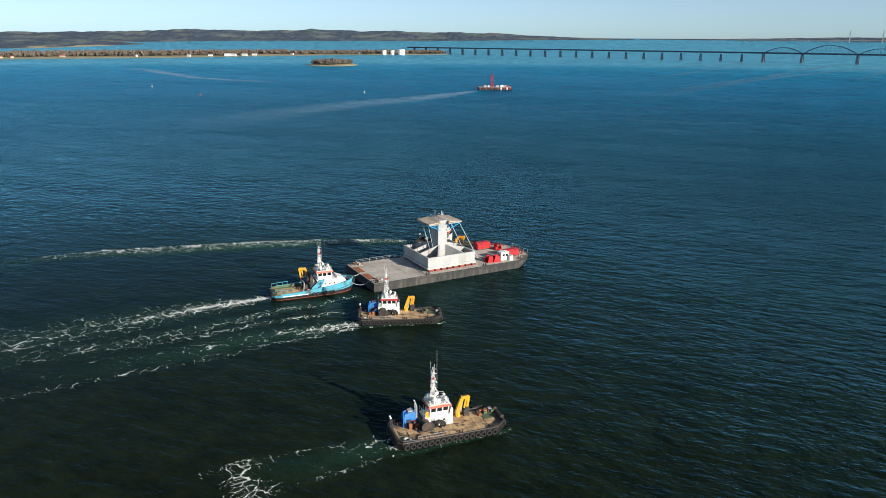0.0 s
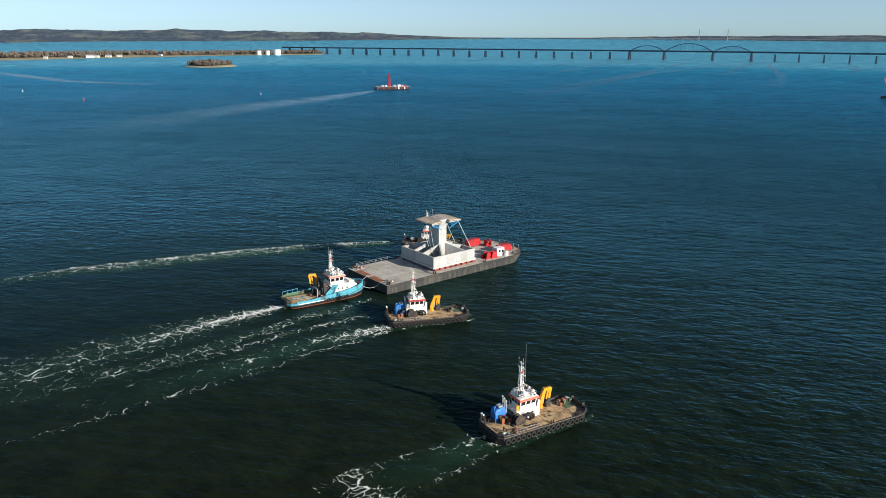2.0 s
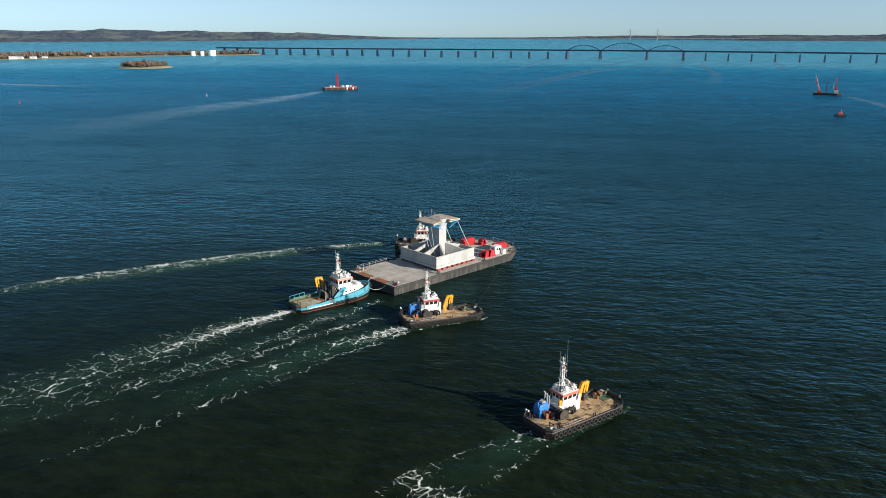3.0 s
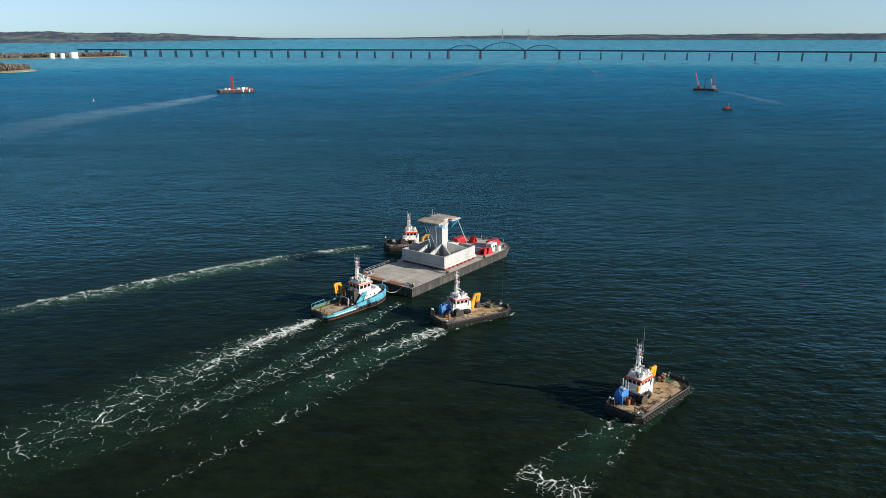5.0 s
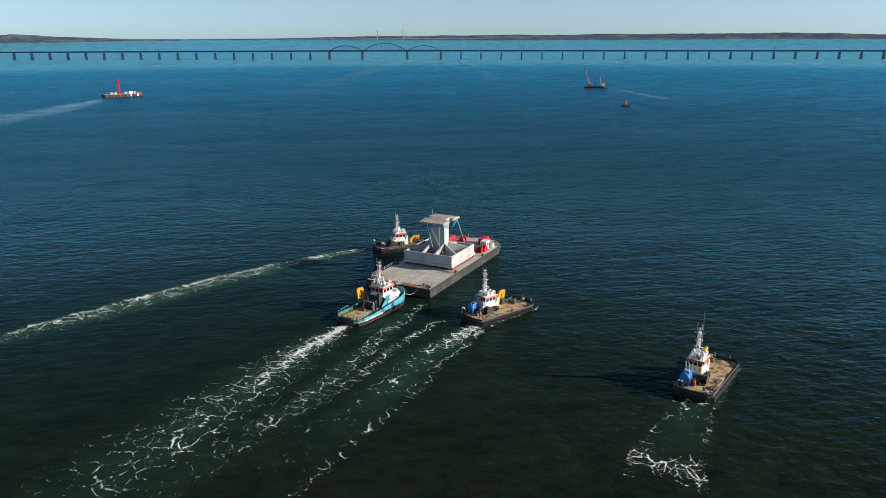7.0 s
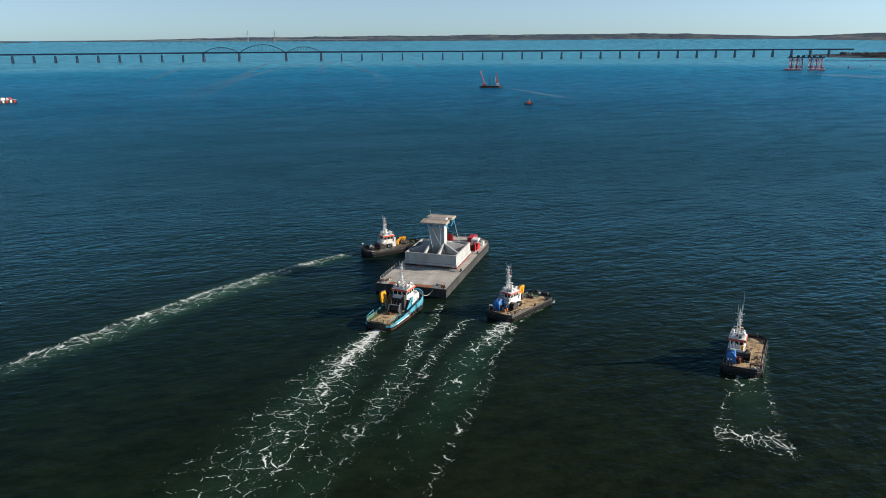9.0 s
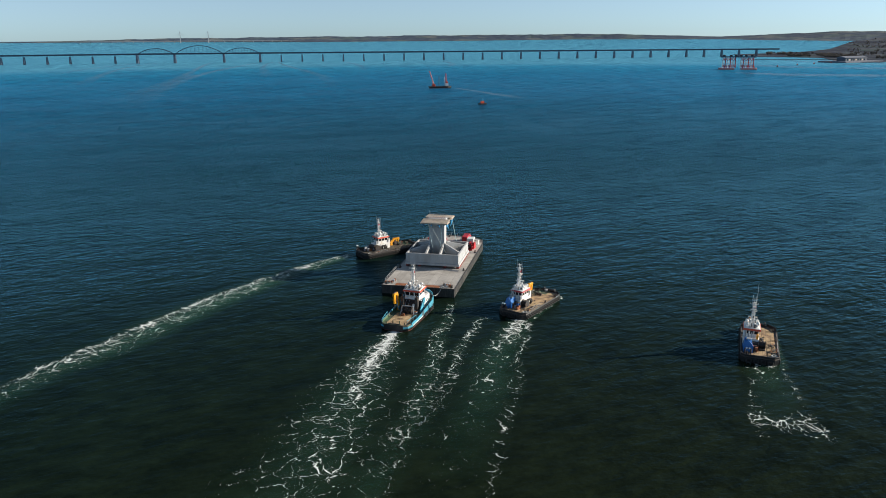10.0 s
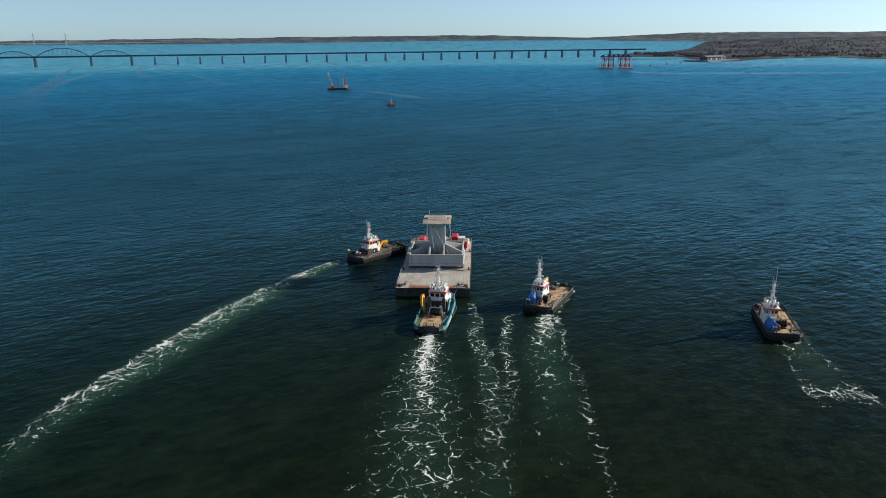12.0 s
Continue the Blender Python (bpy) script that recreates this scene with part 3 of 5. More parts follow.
def cable_bridge():
    """The far cable-stayed crossing."""
    r = 4560
    (x0, y0), (x1, y1) = polar(29.0, r), polar(30.9, r)
    z = sea_z(r)
    ob = thing("cable_stayed_bridge", pose((x0 + x1) / 2, (y0 + y1) / 2, z, 0, 0, math.degrees(math.atan2(y1 - y0, x1 - x0))), "distant cable-stayed bridge with two slender pylons", "bridge")
    half = math.hypot(x1 - x0, y1 - y0) / 2
    part("deck", Shape().box(-620, 620, -6, 6, 9.0, 11.0), GREYPAINT, ob)
    for s in (-half, half):
        py = part("pylon", Shape().rings([[(s - w, -d, zz), (s + w, -d, zz), (s + w, d, zz), (s - w, d, zz)] for w, d, zz in ((3, 9, -2), (2.2, 4, 12), (1.4, 1.5, 62))]), GREYPAINT, ob)
        cb = Shape()
        for k in range(1, 7):
            for sg in (-1, 1):
                cb.tube((s, 0, 60 - 3 * (7 - k) * 0.5), (s + sg * 11 * k, 0, 11), 0.12, 3)
        part("cable", cb, GREYPAINT, py)
    for k in range(-11, 12):
        if abs(abs(k * 54) - half) > 30:
            part("pier", Shape().box(k * 54 - 1.5, k * 54 + 1.5, -4, 4, -3, 9), GREYPAINT, ob)


cable_bridge()


# ---- barge with the bridge pier ----
BARGE = pose(-18.8, 192.1, 0, 0, 0, 28.9)
DECK = 2.4


def on_barge(x, y, z=DECK, turn=0):
    return BARGE @ pose(x, y, z, 0, 0, turn)


def outline(inset=0.0, bow=0.0):
    i = inset
    pts = [(i, i), (48, i), (51.5 - bow, 0.7 + i), (54.2 - bow, 3.6), (55.3 - i - bow, 7.5), (55.3 - i - bow, 13.0), (54.2 - bow, 16.9), (51.5 - bow, 19.8 - i), (48, 20.5 - i), (i, 20.5 - i)]
    return pts


def barge():
    ob = thing("barge", BARGE, "grey flat-topped steel barge carrying a concrete pier", "barge")
    hull = Shape().rings([[(x, y, z) for x, y in outline(0, b)] for z, b in ((-1.2, 4.5), (0.0, 3.0), (0.6, 1.6), (2.25, 0.0), (2.36, 0.0))])
    part("hull", hull, BARGE_SIDE, ob)
    for y0 in (-0.06, 20.5):
        part("rubbing_strake", Shape().box(0.2, 47.5, y0, y0 + 0.06, 1.75, 1.95), HULL_BLACK, ob)
    rib = Shape().box(-0.07, 0.07, -0.045, 0.0, 0.0, 1.74).mesh("side_rib", BARGE_SIDE)
    for k in range(24):
        p = part("side_rib", rib, BARGE_SIDE, ob)
        p.location = (1.5 + 1.95 * k, 0, 0)
    part("deck_base", Shape().prism(outline(0.02), 2.3, 2.385), SEAM, ob, "dark seams between deck plates")
    edge = Shape()
    ol = outline(0.0)
    for (xa, ya), (xb, yb) in zip(ol, ol[1:] + ol[:1]):
        edge.tube((xa, ya, 2.42), (xb, yb, 2.42), 0.07, 5)
    part("deck_edge", edge, HULL_BLACK, ob)
    sizes = {}
    for i in range(18):
        for j in range(10):
            x0, x1, y0, y1 = 0.15 + i * 3.0, 0.15 + i * 3.0 + 2.95, 0.15 + j * 2.02, 0.15 + j * 2.02 + 1.98
            cut = max(0.0, x1 - 48)
            side = min(y0, 20.5 - y1)
            if x1 > 54.9 or (cut > 0 and side < cut * 0.55 - 0.3) or (cut > 4.5 and side < 4):
                continue
            if "plate" not in sizes:
                sizes["plate"] = Shape().add([(0, 0, 0), (2.95, 0, 0), (2.95, 1.98, 0), (0, 1.98, 0), (0.02, 0.02, 0.015), (2.93, 0.02, 0.015), (2.93, 1.96, 0.015), (0.02, 1.96, 0.015)], [(0, 1, 5, 4), (1, 2, 6, 5), (2, 3, 7, 6), (3, 0, 4, 7), (4, 5, 6, 7)]).mesh("deck_plate", BARGE_DECK)
            p = part("deck_plate", sizes["plate"], BARGE_DECK, ob)
            p.location = (x0, y0, 2.385)
    # rail posts and bollards along the edges
    post = Shape().tube((0, 0, 0), (0, 0, 1.05), 0.05, 5).mesh("rail_post", GREYPAINT)
    for x, y in [(3 + 2.2 * k, 20.3) for k in range(7)] + [(42 + 2.0 * k, 20.3) for k in range(4)] + [(44 + 2.0 * k, 0.25) for k in range(3)] + [(55.0, 5.5 + 2.2 * k) for k in range(5)]:
        p = part("rail_post", post, GREYPAINT, ob)
        p.location = (x, y, 2.4)
    for a, b in (((3, 20.3, 3.4), (16.2, 20.3, 3.4)), ((3, 20.3, 2.95), (16.2, 20.3, 2.95)), ((55, 5.5, 3.4), (55, 14.3, 3.4))):
        part("rail", Shape().tube(a, b, 0.03, 4), GREYPAINT, ob)
    boll = Shape().tube((-0.35, 0, 0), (-0.35, 0, 0.7), 0.17, 8).tube((0.35, 0, 0), (0.35, 0, 0.7), 0.17, 8).box(-0.7, 0.7, -0.3, 0.3, 0, 0.06).mesh("bollard", DARKMACH)
    for x, y in ((1.3, 1.0), (1.3, 19.4), (17.0, 0.7), (16.5, 19.8), (36, 0.6), (36, 19.9), (49.5, 2.2), (49.5, 18.5), (53.9, 8.0), (53.9, 12.5)):
        p = part("bollard", boll, DARKMACH, ob)
        p.location = (x, y, 2.4)
    for y0, y1 in ((4.3, 9.6), (11.2, 16.8)):
        part("rusty_plate", Shape().box(0.35, 2.2, y0, y1, 2.402, 2.46, 0.03), RUST, ob, "rust-brown steel plate at the stern edge")


barge()


def heap(m, label, rng, n=14, spread=(1.4, 1.2), mats=None):
    """Mooring gear piled on deck: drums, fittings, coils."""
    ob = thing("mooring_gear", m, label, "deck gear")
    mats = mats or (DARKMACH, RUST, GREYPAINT)
    for k in range(n):
        x, y, r = rng.uniform(-spread[0], spread[0]), rng.uniform(-spread[1], spread[1]), rng.uniform(0.12, 0.34)
        mt = rng.choice(mats)
        if k % 3 == 0:
            part("coil", Shape().torus((x, y, 0.12), (0, 0, 1), r + 0.15, 0.1, 10, 5), ROPE, ob)
        elif k % 3 == 1:
            part("drum", Shape().tube((x, y, 0), (x, y, r * 2.2), r, 8), mt, ob)
        else:
            part("fitting", Shape().box(x - r, x + r, y - r * 0.7, y + r * 0.7, 0, r * 1.8, 0.04), mt, ob)


_r2 = random.Random(3)
heap(on_barge(2.4, 2.4), "rusty mooring gear and rope coils at the barge stern", _r2)
heap(on_barge(2.6, 18.8), "dark mooring gear on the barge corner", _r2)
heap(on_barge(52.2, 15.6), "mooring gear near the barge bow", _r2, 9)
heap(on_barge(52.0, 6.6), "small deck fittings near the barge bow", _r2, 9)
solid("gangway_ladder", Shape().box(0, 8.5, 0, 0.12, 0, 0.14).box(0, 8.5, 0.6, 0.72, 0, 0.14), GREYPAINT, on_barge(16.4, 2.0, 2.42, 82), "grey gangway lying across the barge deck", "gangway")


def pier_element():
    ob = thing("concrete_pier", on_barge(17.9, 2.4, 0), "pale precast concrete bridge pier with box foundation", "bridge pier")
    W, D = 15.7, 15.9
    part("base_slab", Shape().box(-0.25, W + 0.25, -0.25, D + 0.25, 3.15, 3.85, 0.06), CONCRETE, ob)
    t = 0.45
    for nm, box in (("side_wall", (0, W, 0, t)), ("side_wall", (0, W, D - t, D)), ("end_wall", (0, t, t, D - t)), ("end_wall", (W - t, W, t, D - t))):
        part(nm, Shape().box(*box, 3.83, 6.6, 0.04), CONCRETE, ob)
    for k in range(1, 9):
        u = 15.7 * k / 9
        for box in ((u - 0.05, u + 0.05, -0.025, 0.0), (u - 0.05, u + 0.05, D, D + 0.025), (-0.025, 0.0, u - 0.05, u + 0.05), (W, W + 0.025, u - 0.05, u + 0.05)):
            part("panel_joint", Shape().box(*box, 3.86, 6.3), CONCRETE, ob)
    for box in ((-0.06, W + 0.06, -0.06, 0.0), (-0.06, W + 0.06, D, D + 0.06), (-0.06, 0.0, 0, D), (W, W + 0.06, 0, D)):
        part("wall_cap", Shape().box(*box, 6.3, 6.52), CONCRETE, ob)
    # shaft: a slab-like column that flares to the head
    x0, x1, y0, y1 = 6.35, 9.25, 5.55, 10.25
    ring = lambda a, b, c, d, z: [(a, c, z), (b, c, z), (b, d, z), (a, d, z)]
    part("shaft", Shape().rings([ring(x0, x1, y0, y1, 3.8), ring(x0, x1, y0, y1, 13.4), ring(x0 - 0.05, x1 + 0.05, y0 - 0.5, y1 + 0.5, 15.3)]), CONCRETE, ob)
    # paired ribs to each wall, sloping from shaft to wall
    for y in (y0 + 0.25, y1 - 0.25):
        part("rib", Shape().slab([(t, 3.84), (x0, 3.84), (x0, 8.3), (t, 6.58)], y - 0.22, y + 0.22), CONCRETE, ob)
        part("rib", Shape().slab([(W - t, 3.84), (x1, 3.84), (x1, 8.3), (W - t, 6.58)], y - 0.22, y + 0.22), CONCRETE, ob)
    for sx, (fx, tx) in ((x0 + 0.25, (x0 + 0.25, 3.6)), (x1 - 0.25, (x1 - 0.25, 12.1))):
        for ya, yb in ((y0, t), (y1, D - t)):
            a, b = Vector((fx, ya, 0)), Vector((tx, yb, 0))
            n = (b - a).normalized().cross(Vector((0, 0, 1))) * 0.22
            rows = [[(p.x, p.y, 3.84) for p in (a - n, a + n)] + [(p.x, p.y, 8.3) for p in (a + n, a - n)], [(p.x, p.y, 3.84) for p in (b - n, b + n)] + [(p.x, p.y, 6.58) for p in (b + n, b - n)]]
            part("rib", Shape().rings(rows), CONCRETE, ob)
    # head: two formwork platforms and the shaft top between
    for xa, xb, tilt in ((2.5, 6.5, 0.35), (9.1, 13.3, -0.3)):
        board_w = (xb - xa) / 9
        for k in range(9):
            xk = xa + k * board_w
            f = (k + 0.5) / 9
            z = 15.15 + (tilt * f if tilt > 0 else -tilt * (1 - f))
            part("board", Shape().box(xk + 0.02, xk + board_w - 0.02, 3.85, 11.95, z, z + 0.22), FORM, ob)
        part("platform_edge", Shape().box(xa - 0.08, xb + 0.08, 3.8, 12.0, 14.98, 15.13), FORM, ob)
        for y in (4.2, 6.8, 9.2, 11.6):
            inner, outer = (x0, xa + 0.3) if xa < 5 else (x1, xb - 0.3)
            tr = Shape()
            tr.tube((inner, y, 14.85), (outer, y, 14.85), 0.11, 5).tube((inner, y, 13.1), (outer, y, 14.75), 0.11, 5)
            for q in (0.2, 0.45, 0.7):
                xx = inner + (outer - inner) * q
                xn = inner + (outer - inner) * (q + 0.2)
                tr.tube((xx, y, 13.1 + 1.65 * q), (xx, y, 14.85), 0.07, 4).tube((xx, y, 14.85), (xn, y, 13.1 + 1.65 * (q + 0.2)), 0.07, 4)
            part("truss", tr, TRUSS, ob, "blue steel truss bracket")
    part("shaft_head", Shape().box(x0 + 0.1, x1 - 0.1, y0 - 0.4, y1 + 0.4, 15.3, 15.75, 0.05), CONCRETE, ob)
    rail = Shape()
    for x in (x0 + 0.1, x1 - 0.1):
        for y in np.linspace(y0 - 0.3, y1 + 0.3, 6):
            rail.tube((x, y, 15.7), (x, y, 16.7), 0.035, 4)
        for z in (16.2, 16.7):
            rail.tube((x, y0 - 0.3, z), (x, y1 + 0.3, z), 0.03, 4)
    part("guard_rail", rail, GREYPAINT, ob)
    st = Shape()
    for k in range(26):
        xx, yy = x0 + 0.3 + (k % 4) * 0.7, y0 + 0.2 + (k // 4) * 0.68
        st.tube((xx, yy, 15.7), (xx, yy, 16.25), 0.03, 4)
    part("starter_bars", st, RUST, ob, "rusty starter bars on the shaft top")
    part("light_mast", Shape().tube((x0 + 1.4, y1, 15.7), (x0 + 1.4, y1, 18.0), 0.05, 5), GREYPAINT, ob)
    # inclined steel props
    for a, b in (((2.9, 5.4, 14.95), (5.7, 6.9, 5.4)), ((2.9, 9.6, 14.95), (5.6, 8.7, 5.2)), ((12.8, 4.6, 14.95), (19.4, 3.9, 2.45)), ((12.8, 11.3, 14.95), (19.4, 12.0, 2.45))):
        part("prop", Shape().tube(a, b, 0.085, 6), TEAL, ob, "pale teal steel prop")
    part("tie_rope", Shape().tube((3.0, 9.1, 14.95), (3.4, 4.2, 5.6), 0.05, 5), ROPE, ob)


pier_element()
blk = None
for k in range(8):
    for y in (2.3, 6.2, 14.0, 17.6):
        m = on_barge(18.3 + k * 2.05, y, 2.4)
        if blk is None:
            blk = thing("support_block", m, "red-painted steel support block under the concrete", "support block", "support blocks under the pier")
            part("block", Shape().box(0, 1.45, 0, 0.8, 0, 0.62, 0.04), RUSTRED, blk)
            part("packing", Shape().box(0.05, 1.4, 0.05, 0.75, 0.625, 0.748), FORM, blk, "timber packing")
        else:
            copy_thing(blk, m)


def winch_red(m):
    ob = thing("winch", m, "red anchor winch with cable drum on deck", "winch", "deck winches")
    part("frame", Shape().box(-1.3, 1.3, -0.9, 0.9, 0, 0.3, 0.05), RED, ob)
    for y in (-0.85, 0.65):
        part("side_plate", Shape().slab([(-1.1, 0.3), (1.1, 0.3), (0.7, 1.9), (-0.7, 1.9)], y, y + 0.2), RED, ob)
    part("drum", Shape().tube((0, -0.65, 1.2), (0, 0.65, 1.2), 0.55, 12), DARKMACH, ob)
    part("flange", Shape().tube((0, -0.6, 1.2), (0, -0.5, 1.2), 0.85, 14), RED, ob)
    part("flange", Shape().tube((0, 0.5, 1.2), (0, 0.6, 1.2), 0.85, 14), RED, ob)
    part("motor", Shape().box(-1.0, -0.2, 0.9, 1.7, 0.2, 1.1, 0.08), RED, ob)


winch_red(on_barge(39.0, 2.9, DECK, 8))
winch_red(on_barge(41.2, 2.4, DECK, -6))
winch_red(on_barge(48.9, 13.6, DECK, 100))


def red_house(m, w, d, h, label):
    """A red-painted deck housing with a sloped side and ribs."""
    ob = thing("deck_housing", m, label, "deck housing")
    part("body", Shape().rings([[(x, -d / 2, 0.25), (x, d / 2, 0.25), (x, d / 2, h), (x, -d / 2 + d * 0.25, h), (x, -d / 2, h * 0.7)] for x in (-w / 2, w / 2)]), RED, ob)
    for k in range(6):
        x = -w / 2 + w * (k + 0.5) / 6
        part("rib", Shape().box(x - 0.05, x + 0.05, d / 2, d / 2 + 0.06, 0.3, h - 0.1), RED, ob)
        part("rib", Shape().box(x - 0.05, x + 0.05, -d / 2 - 0.06, -d / 2, 0.3, h * 0.68), RED, ob)
    part("skid", Shape().box(-w / 2, w / 2, -d / 2, -d / 2 + 0.25, 0, 0.25), DARKMACH, ob)
    part("skid", Shape().box(-w / 2, w / 2, d / 2 - 0.25, d / 2, 0, 0.25), DARKMACH, ob)


red_house(on_barge(44.8, 16.2, DECK, 0), 4.8, 2.3, 2.2, "red-painted ribbed housing on the barge deck")
red_house(on_barge(48.6, 5.6, DECK, 0), 4.8, 2.2, 2.1, "red ribbed housing beside a white deck cabin")
cab = thing("deck_cabin", on_barge(44.3, 3.4), "small white cabin with dark windows on the barge", "cabin")
part("body", Shape().box(-1.5, 1.5, -1.1, 1.1, 0, 2.5, 0.06), WHITE, cab)
for x in (-0.8, 0.3):
    part("window", Shape().box(x, x + 0.7, -1.13, -1.06, 1.2, 1.9), GLASS, cab)
part("door", Shape().box(-1.53, -1.45, -0.4, 0.4, 0.1, 2.0), GREYPAINT, cab)
drum = thing("hose_reel", on_barge(45.9, 1.6), "white drum standing by the deck cabin", "drum")
part("drum", Shape().tube((0, 0, 0), (0, 0, 1.5), 0.7, 14), WHITE, drum)
part("lid", Shape().tube((0, 0, 1.5), (0, 0, 1.58), 0.74, 14), GREYPAINT, drum)


# ---- workboats ----
def tyres(ob, pts, normal, R=0.42, r=0.17):
    me = Shape().torus((0, 0, 0), normal, R, r, 12, 6).mesh("tyre", RUBBER, True)
    for p in pts:
        t = part("tyre", me, RUBBER, ob)
        t.location = p


def mast(ob, x, y, z, top, whip=3.4):
    """A slim lattice signal mast: four legs, rungs, crosstrees, radars, lamps and whip aerials."""
    h = top - z
    legs = [(-0.42, -0.34), (0.36, -0.34), (0.36, 0.34), (-0.42, 0.34)]
    base = lambda dx, dy, f: (x + dx * (1 - 0.45 * f), y + dy * (1 - 0.45 * f), z + h * 0.86 * f)
    m = part("mast", Shape().tube((x, y, z + h * 0.3), (x, y, top), 0.11, 7, 0.07), WHITE, ob)
    for dx, dy in legs:
        part("mast_leg", Shape().tube(base(dx, dy, 0), base(dx, dy, 1), 0.085, 5, 0.06), WHITE, m)
    for k in range(9):
        f, f2 = (k + 0.4) / 9, (k + 1.2) / 9
        p = [base(dx, dy, f) for dx, dy in legs]
        q = [base(dx, dy, min(1, f2)) for dx, dy in legs]
        for a, b in zip(p, p[1:] + p[:1]):
            part("rung", Shape().tube(a, b, 0.04, 4), WHITE, m)
        part("brace", Shape().tube(p[k % 2], q[1 - k % 2], 0.035, 4), WHITE, m)
        part("brace", Shape().tube(p[2 + k % 2], q[3 - k % 2], 0.035, 4), WHITE, m)
    for f, w in ((0.28, 0.95), (0.55, 0.7), (0.8, 0.85), (0.93, 0.45)):
        part("yard", Shape().tube((x, y - w, z + h * f), (x, y + w, z + h * f), 0.05, 5).tube((x - 0.3, y, z + h * f), (x + 0.6, y, z + h * f), 0.05, 5), WHITE, m)
        for sg in (-w, w):
            part("lamp", Shape().tube((x, y + sg, z + h * f), (x, y + sg, z + h * f + 0.28), 0.09, 7), GREYPAINT, m)
    rr = random.Random(int(x * 100 + top * 10))
    for k in range(8):
        f, a = rr.uniform(0.1, 0.8), rr.uniform(0, 6.3)
        px, py, pz, w = x + 0.4 * math.cos(a), y + 0.4 * math.sin(a), z + h * f, rr.uniform(0.08, 0.15)
        part("fitting", Shape().box(px - w, px + w, py - w, py + w, pz, pz + w * 2.4, 0.02), rr.choice((WHITE, GREYPAINT, DARKMACH)), m)
    part("radar", Shape().box(x + 0.5, x + 0.75, y - 0.95, y + 0.95, z + h * 0.3, z + h * 0.3 + 0.18, 0.04), WHITE, m)
    part("radar", Shape().box(x + 0.4, x + 0.6, y - 0.6, y + 0.6, z + h * 0.57, z + h * 0.57 + 0.15, 0.03), WHITE, m)
    part("flag", Shape().rings([[(x + 0.3, y - 0.3, z + h * 0.66 + k), (x - 0.2, y - 0.42, z + h * 0.66 - 0.06 + k), (x - 0.2, y - 0.44, z + h * 0.66 - 0.06 + k), (x + 0.3, y - 0.32, z + h * 0.66 + k)] for k in (0, 0.42)]), RED, m, "small red flag")
    part("aerial", Shape().tube((x + 0.55, y - 0.5, z + h * 0.4), (x + 0.55, y - 0.5, top + whip), 0.04, 4, 0.018), GREYPAINT, m)
    for dx, dy, hh in ((-0.3, 0.4, 1.14), (0.1, -0.35, 1.1)):
        part("aerial", Shape().tube((x + dx, y + dy, z + h * 0.75), (x + dx, y + dy, z + h * hh), 0.04, 4, 0.025), WHITE, m)
    return m


def roof_gear(ob, x0, x1, y0, y1, z, rng):
    """Domes, searchlights, vents and rails on a wheelhouse roof."""
    for fx, fy, r in ((0.25, 0.1, 0.46), (0.6, 0.92, 0.4), (0.88, 0.15, 0.32), (0.12, 0.88, 0.34), (0.95, 0.7, 0.26)):
        x, y = x0 + (x1 - x0) * fx, y0 + (y1 - y0) * fy
        d = part("dome", Shape().tube((x, y, z), (x, y, z + 0.5), 0.09, 6).ball((x, y, z + 0.5 + r * 0.8), r), WHITE, ob, smooth=True)
    for k in range(18):
        x, y, w = rng.uniform(x0 - 0.1, x1 + 0.1), rng.uniform(y0 - 0.1, y1 + 0.1), rng.uniform(0.1, 0.3)
        part("roof_box", Shape().box(x - w, x + w, y - w * 0.8, y + w * 0.8, z, z + w * 2.2, 0.03), rng.choice((WHITE, GREYPAINT, WHITE, WHITE, DARKMACH)), ob)
    for k in range(7):
        x, y = rng.uniform(x0, x1), rng.uniform(y0, y1)
        part("searchlight", Shape().tube((x, y, z), (x, y, z + 0.45), 0.05, 5).tube((x - 0.15, y, z + 0.5), (x + 0.2, y, z + 0.52), 0.16, 8), GREYPAINT, ob)
    r = Shape()
    for x, y in [(x0, y0), (x1, y0), (x1, y1), (x0, y1), ((x0 + x1) / 2, y0), ((x0 + x1) / 2, y1)]:
        r.tube((x, y, z), (x, y, z + 0.85), 0.03, 4)
    for zz in (0.45, 0.85):
        r.path([(x0, y0, z + zz), (x1, y0, z + zz), (x1, y1, z + zz), (x0, y1, z + zz), (x0, y0, z + zz)], 0.025, 4)
    part("roof_rail", r, WHITE, ob)


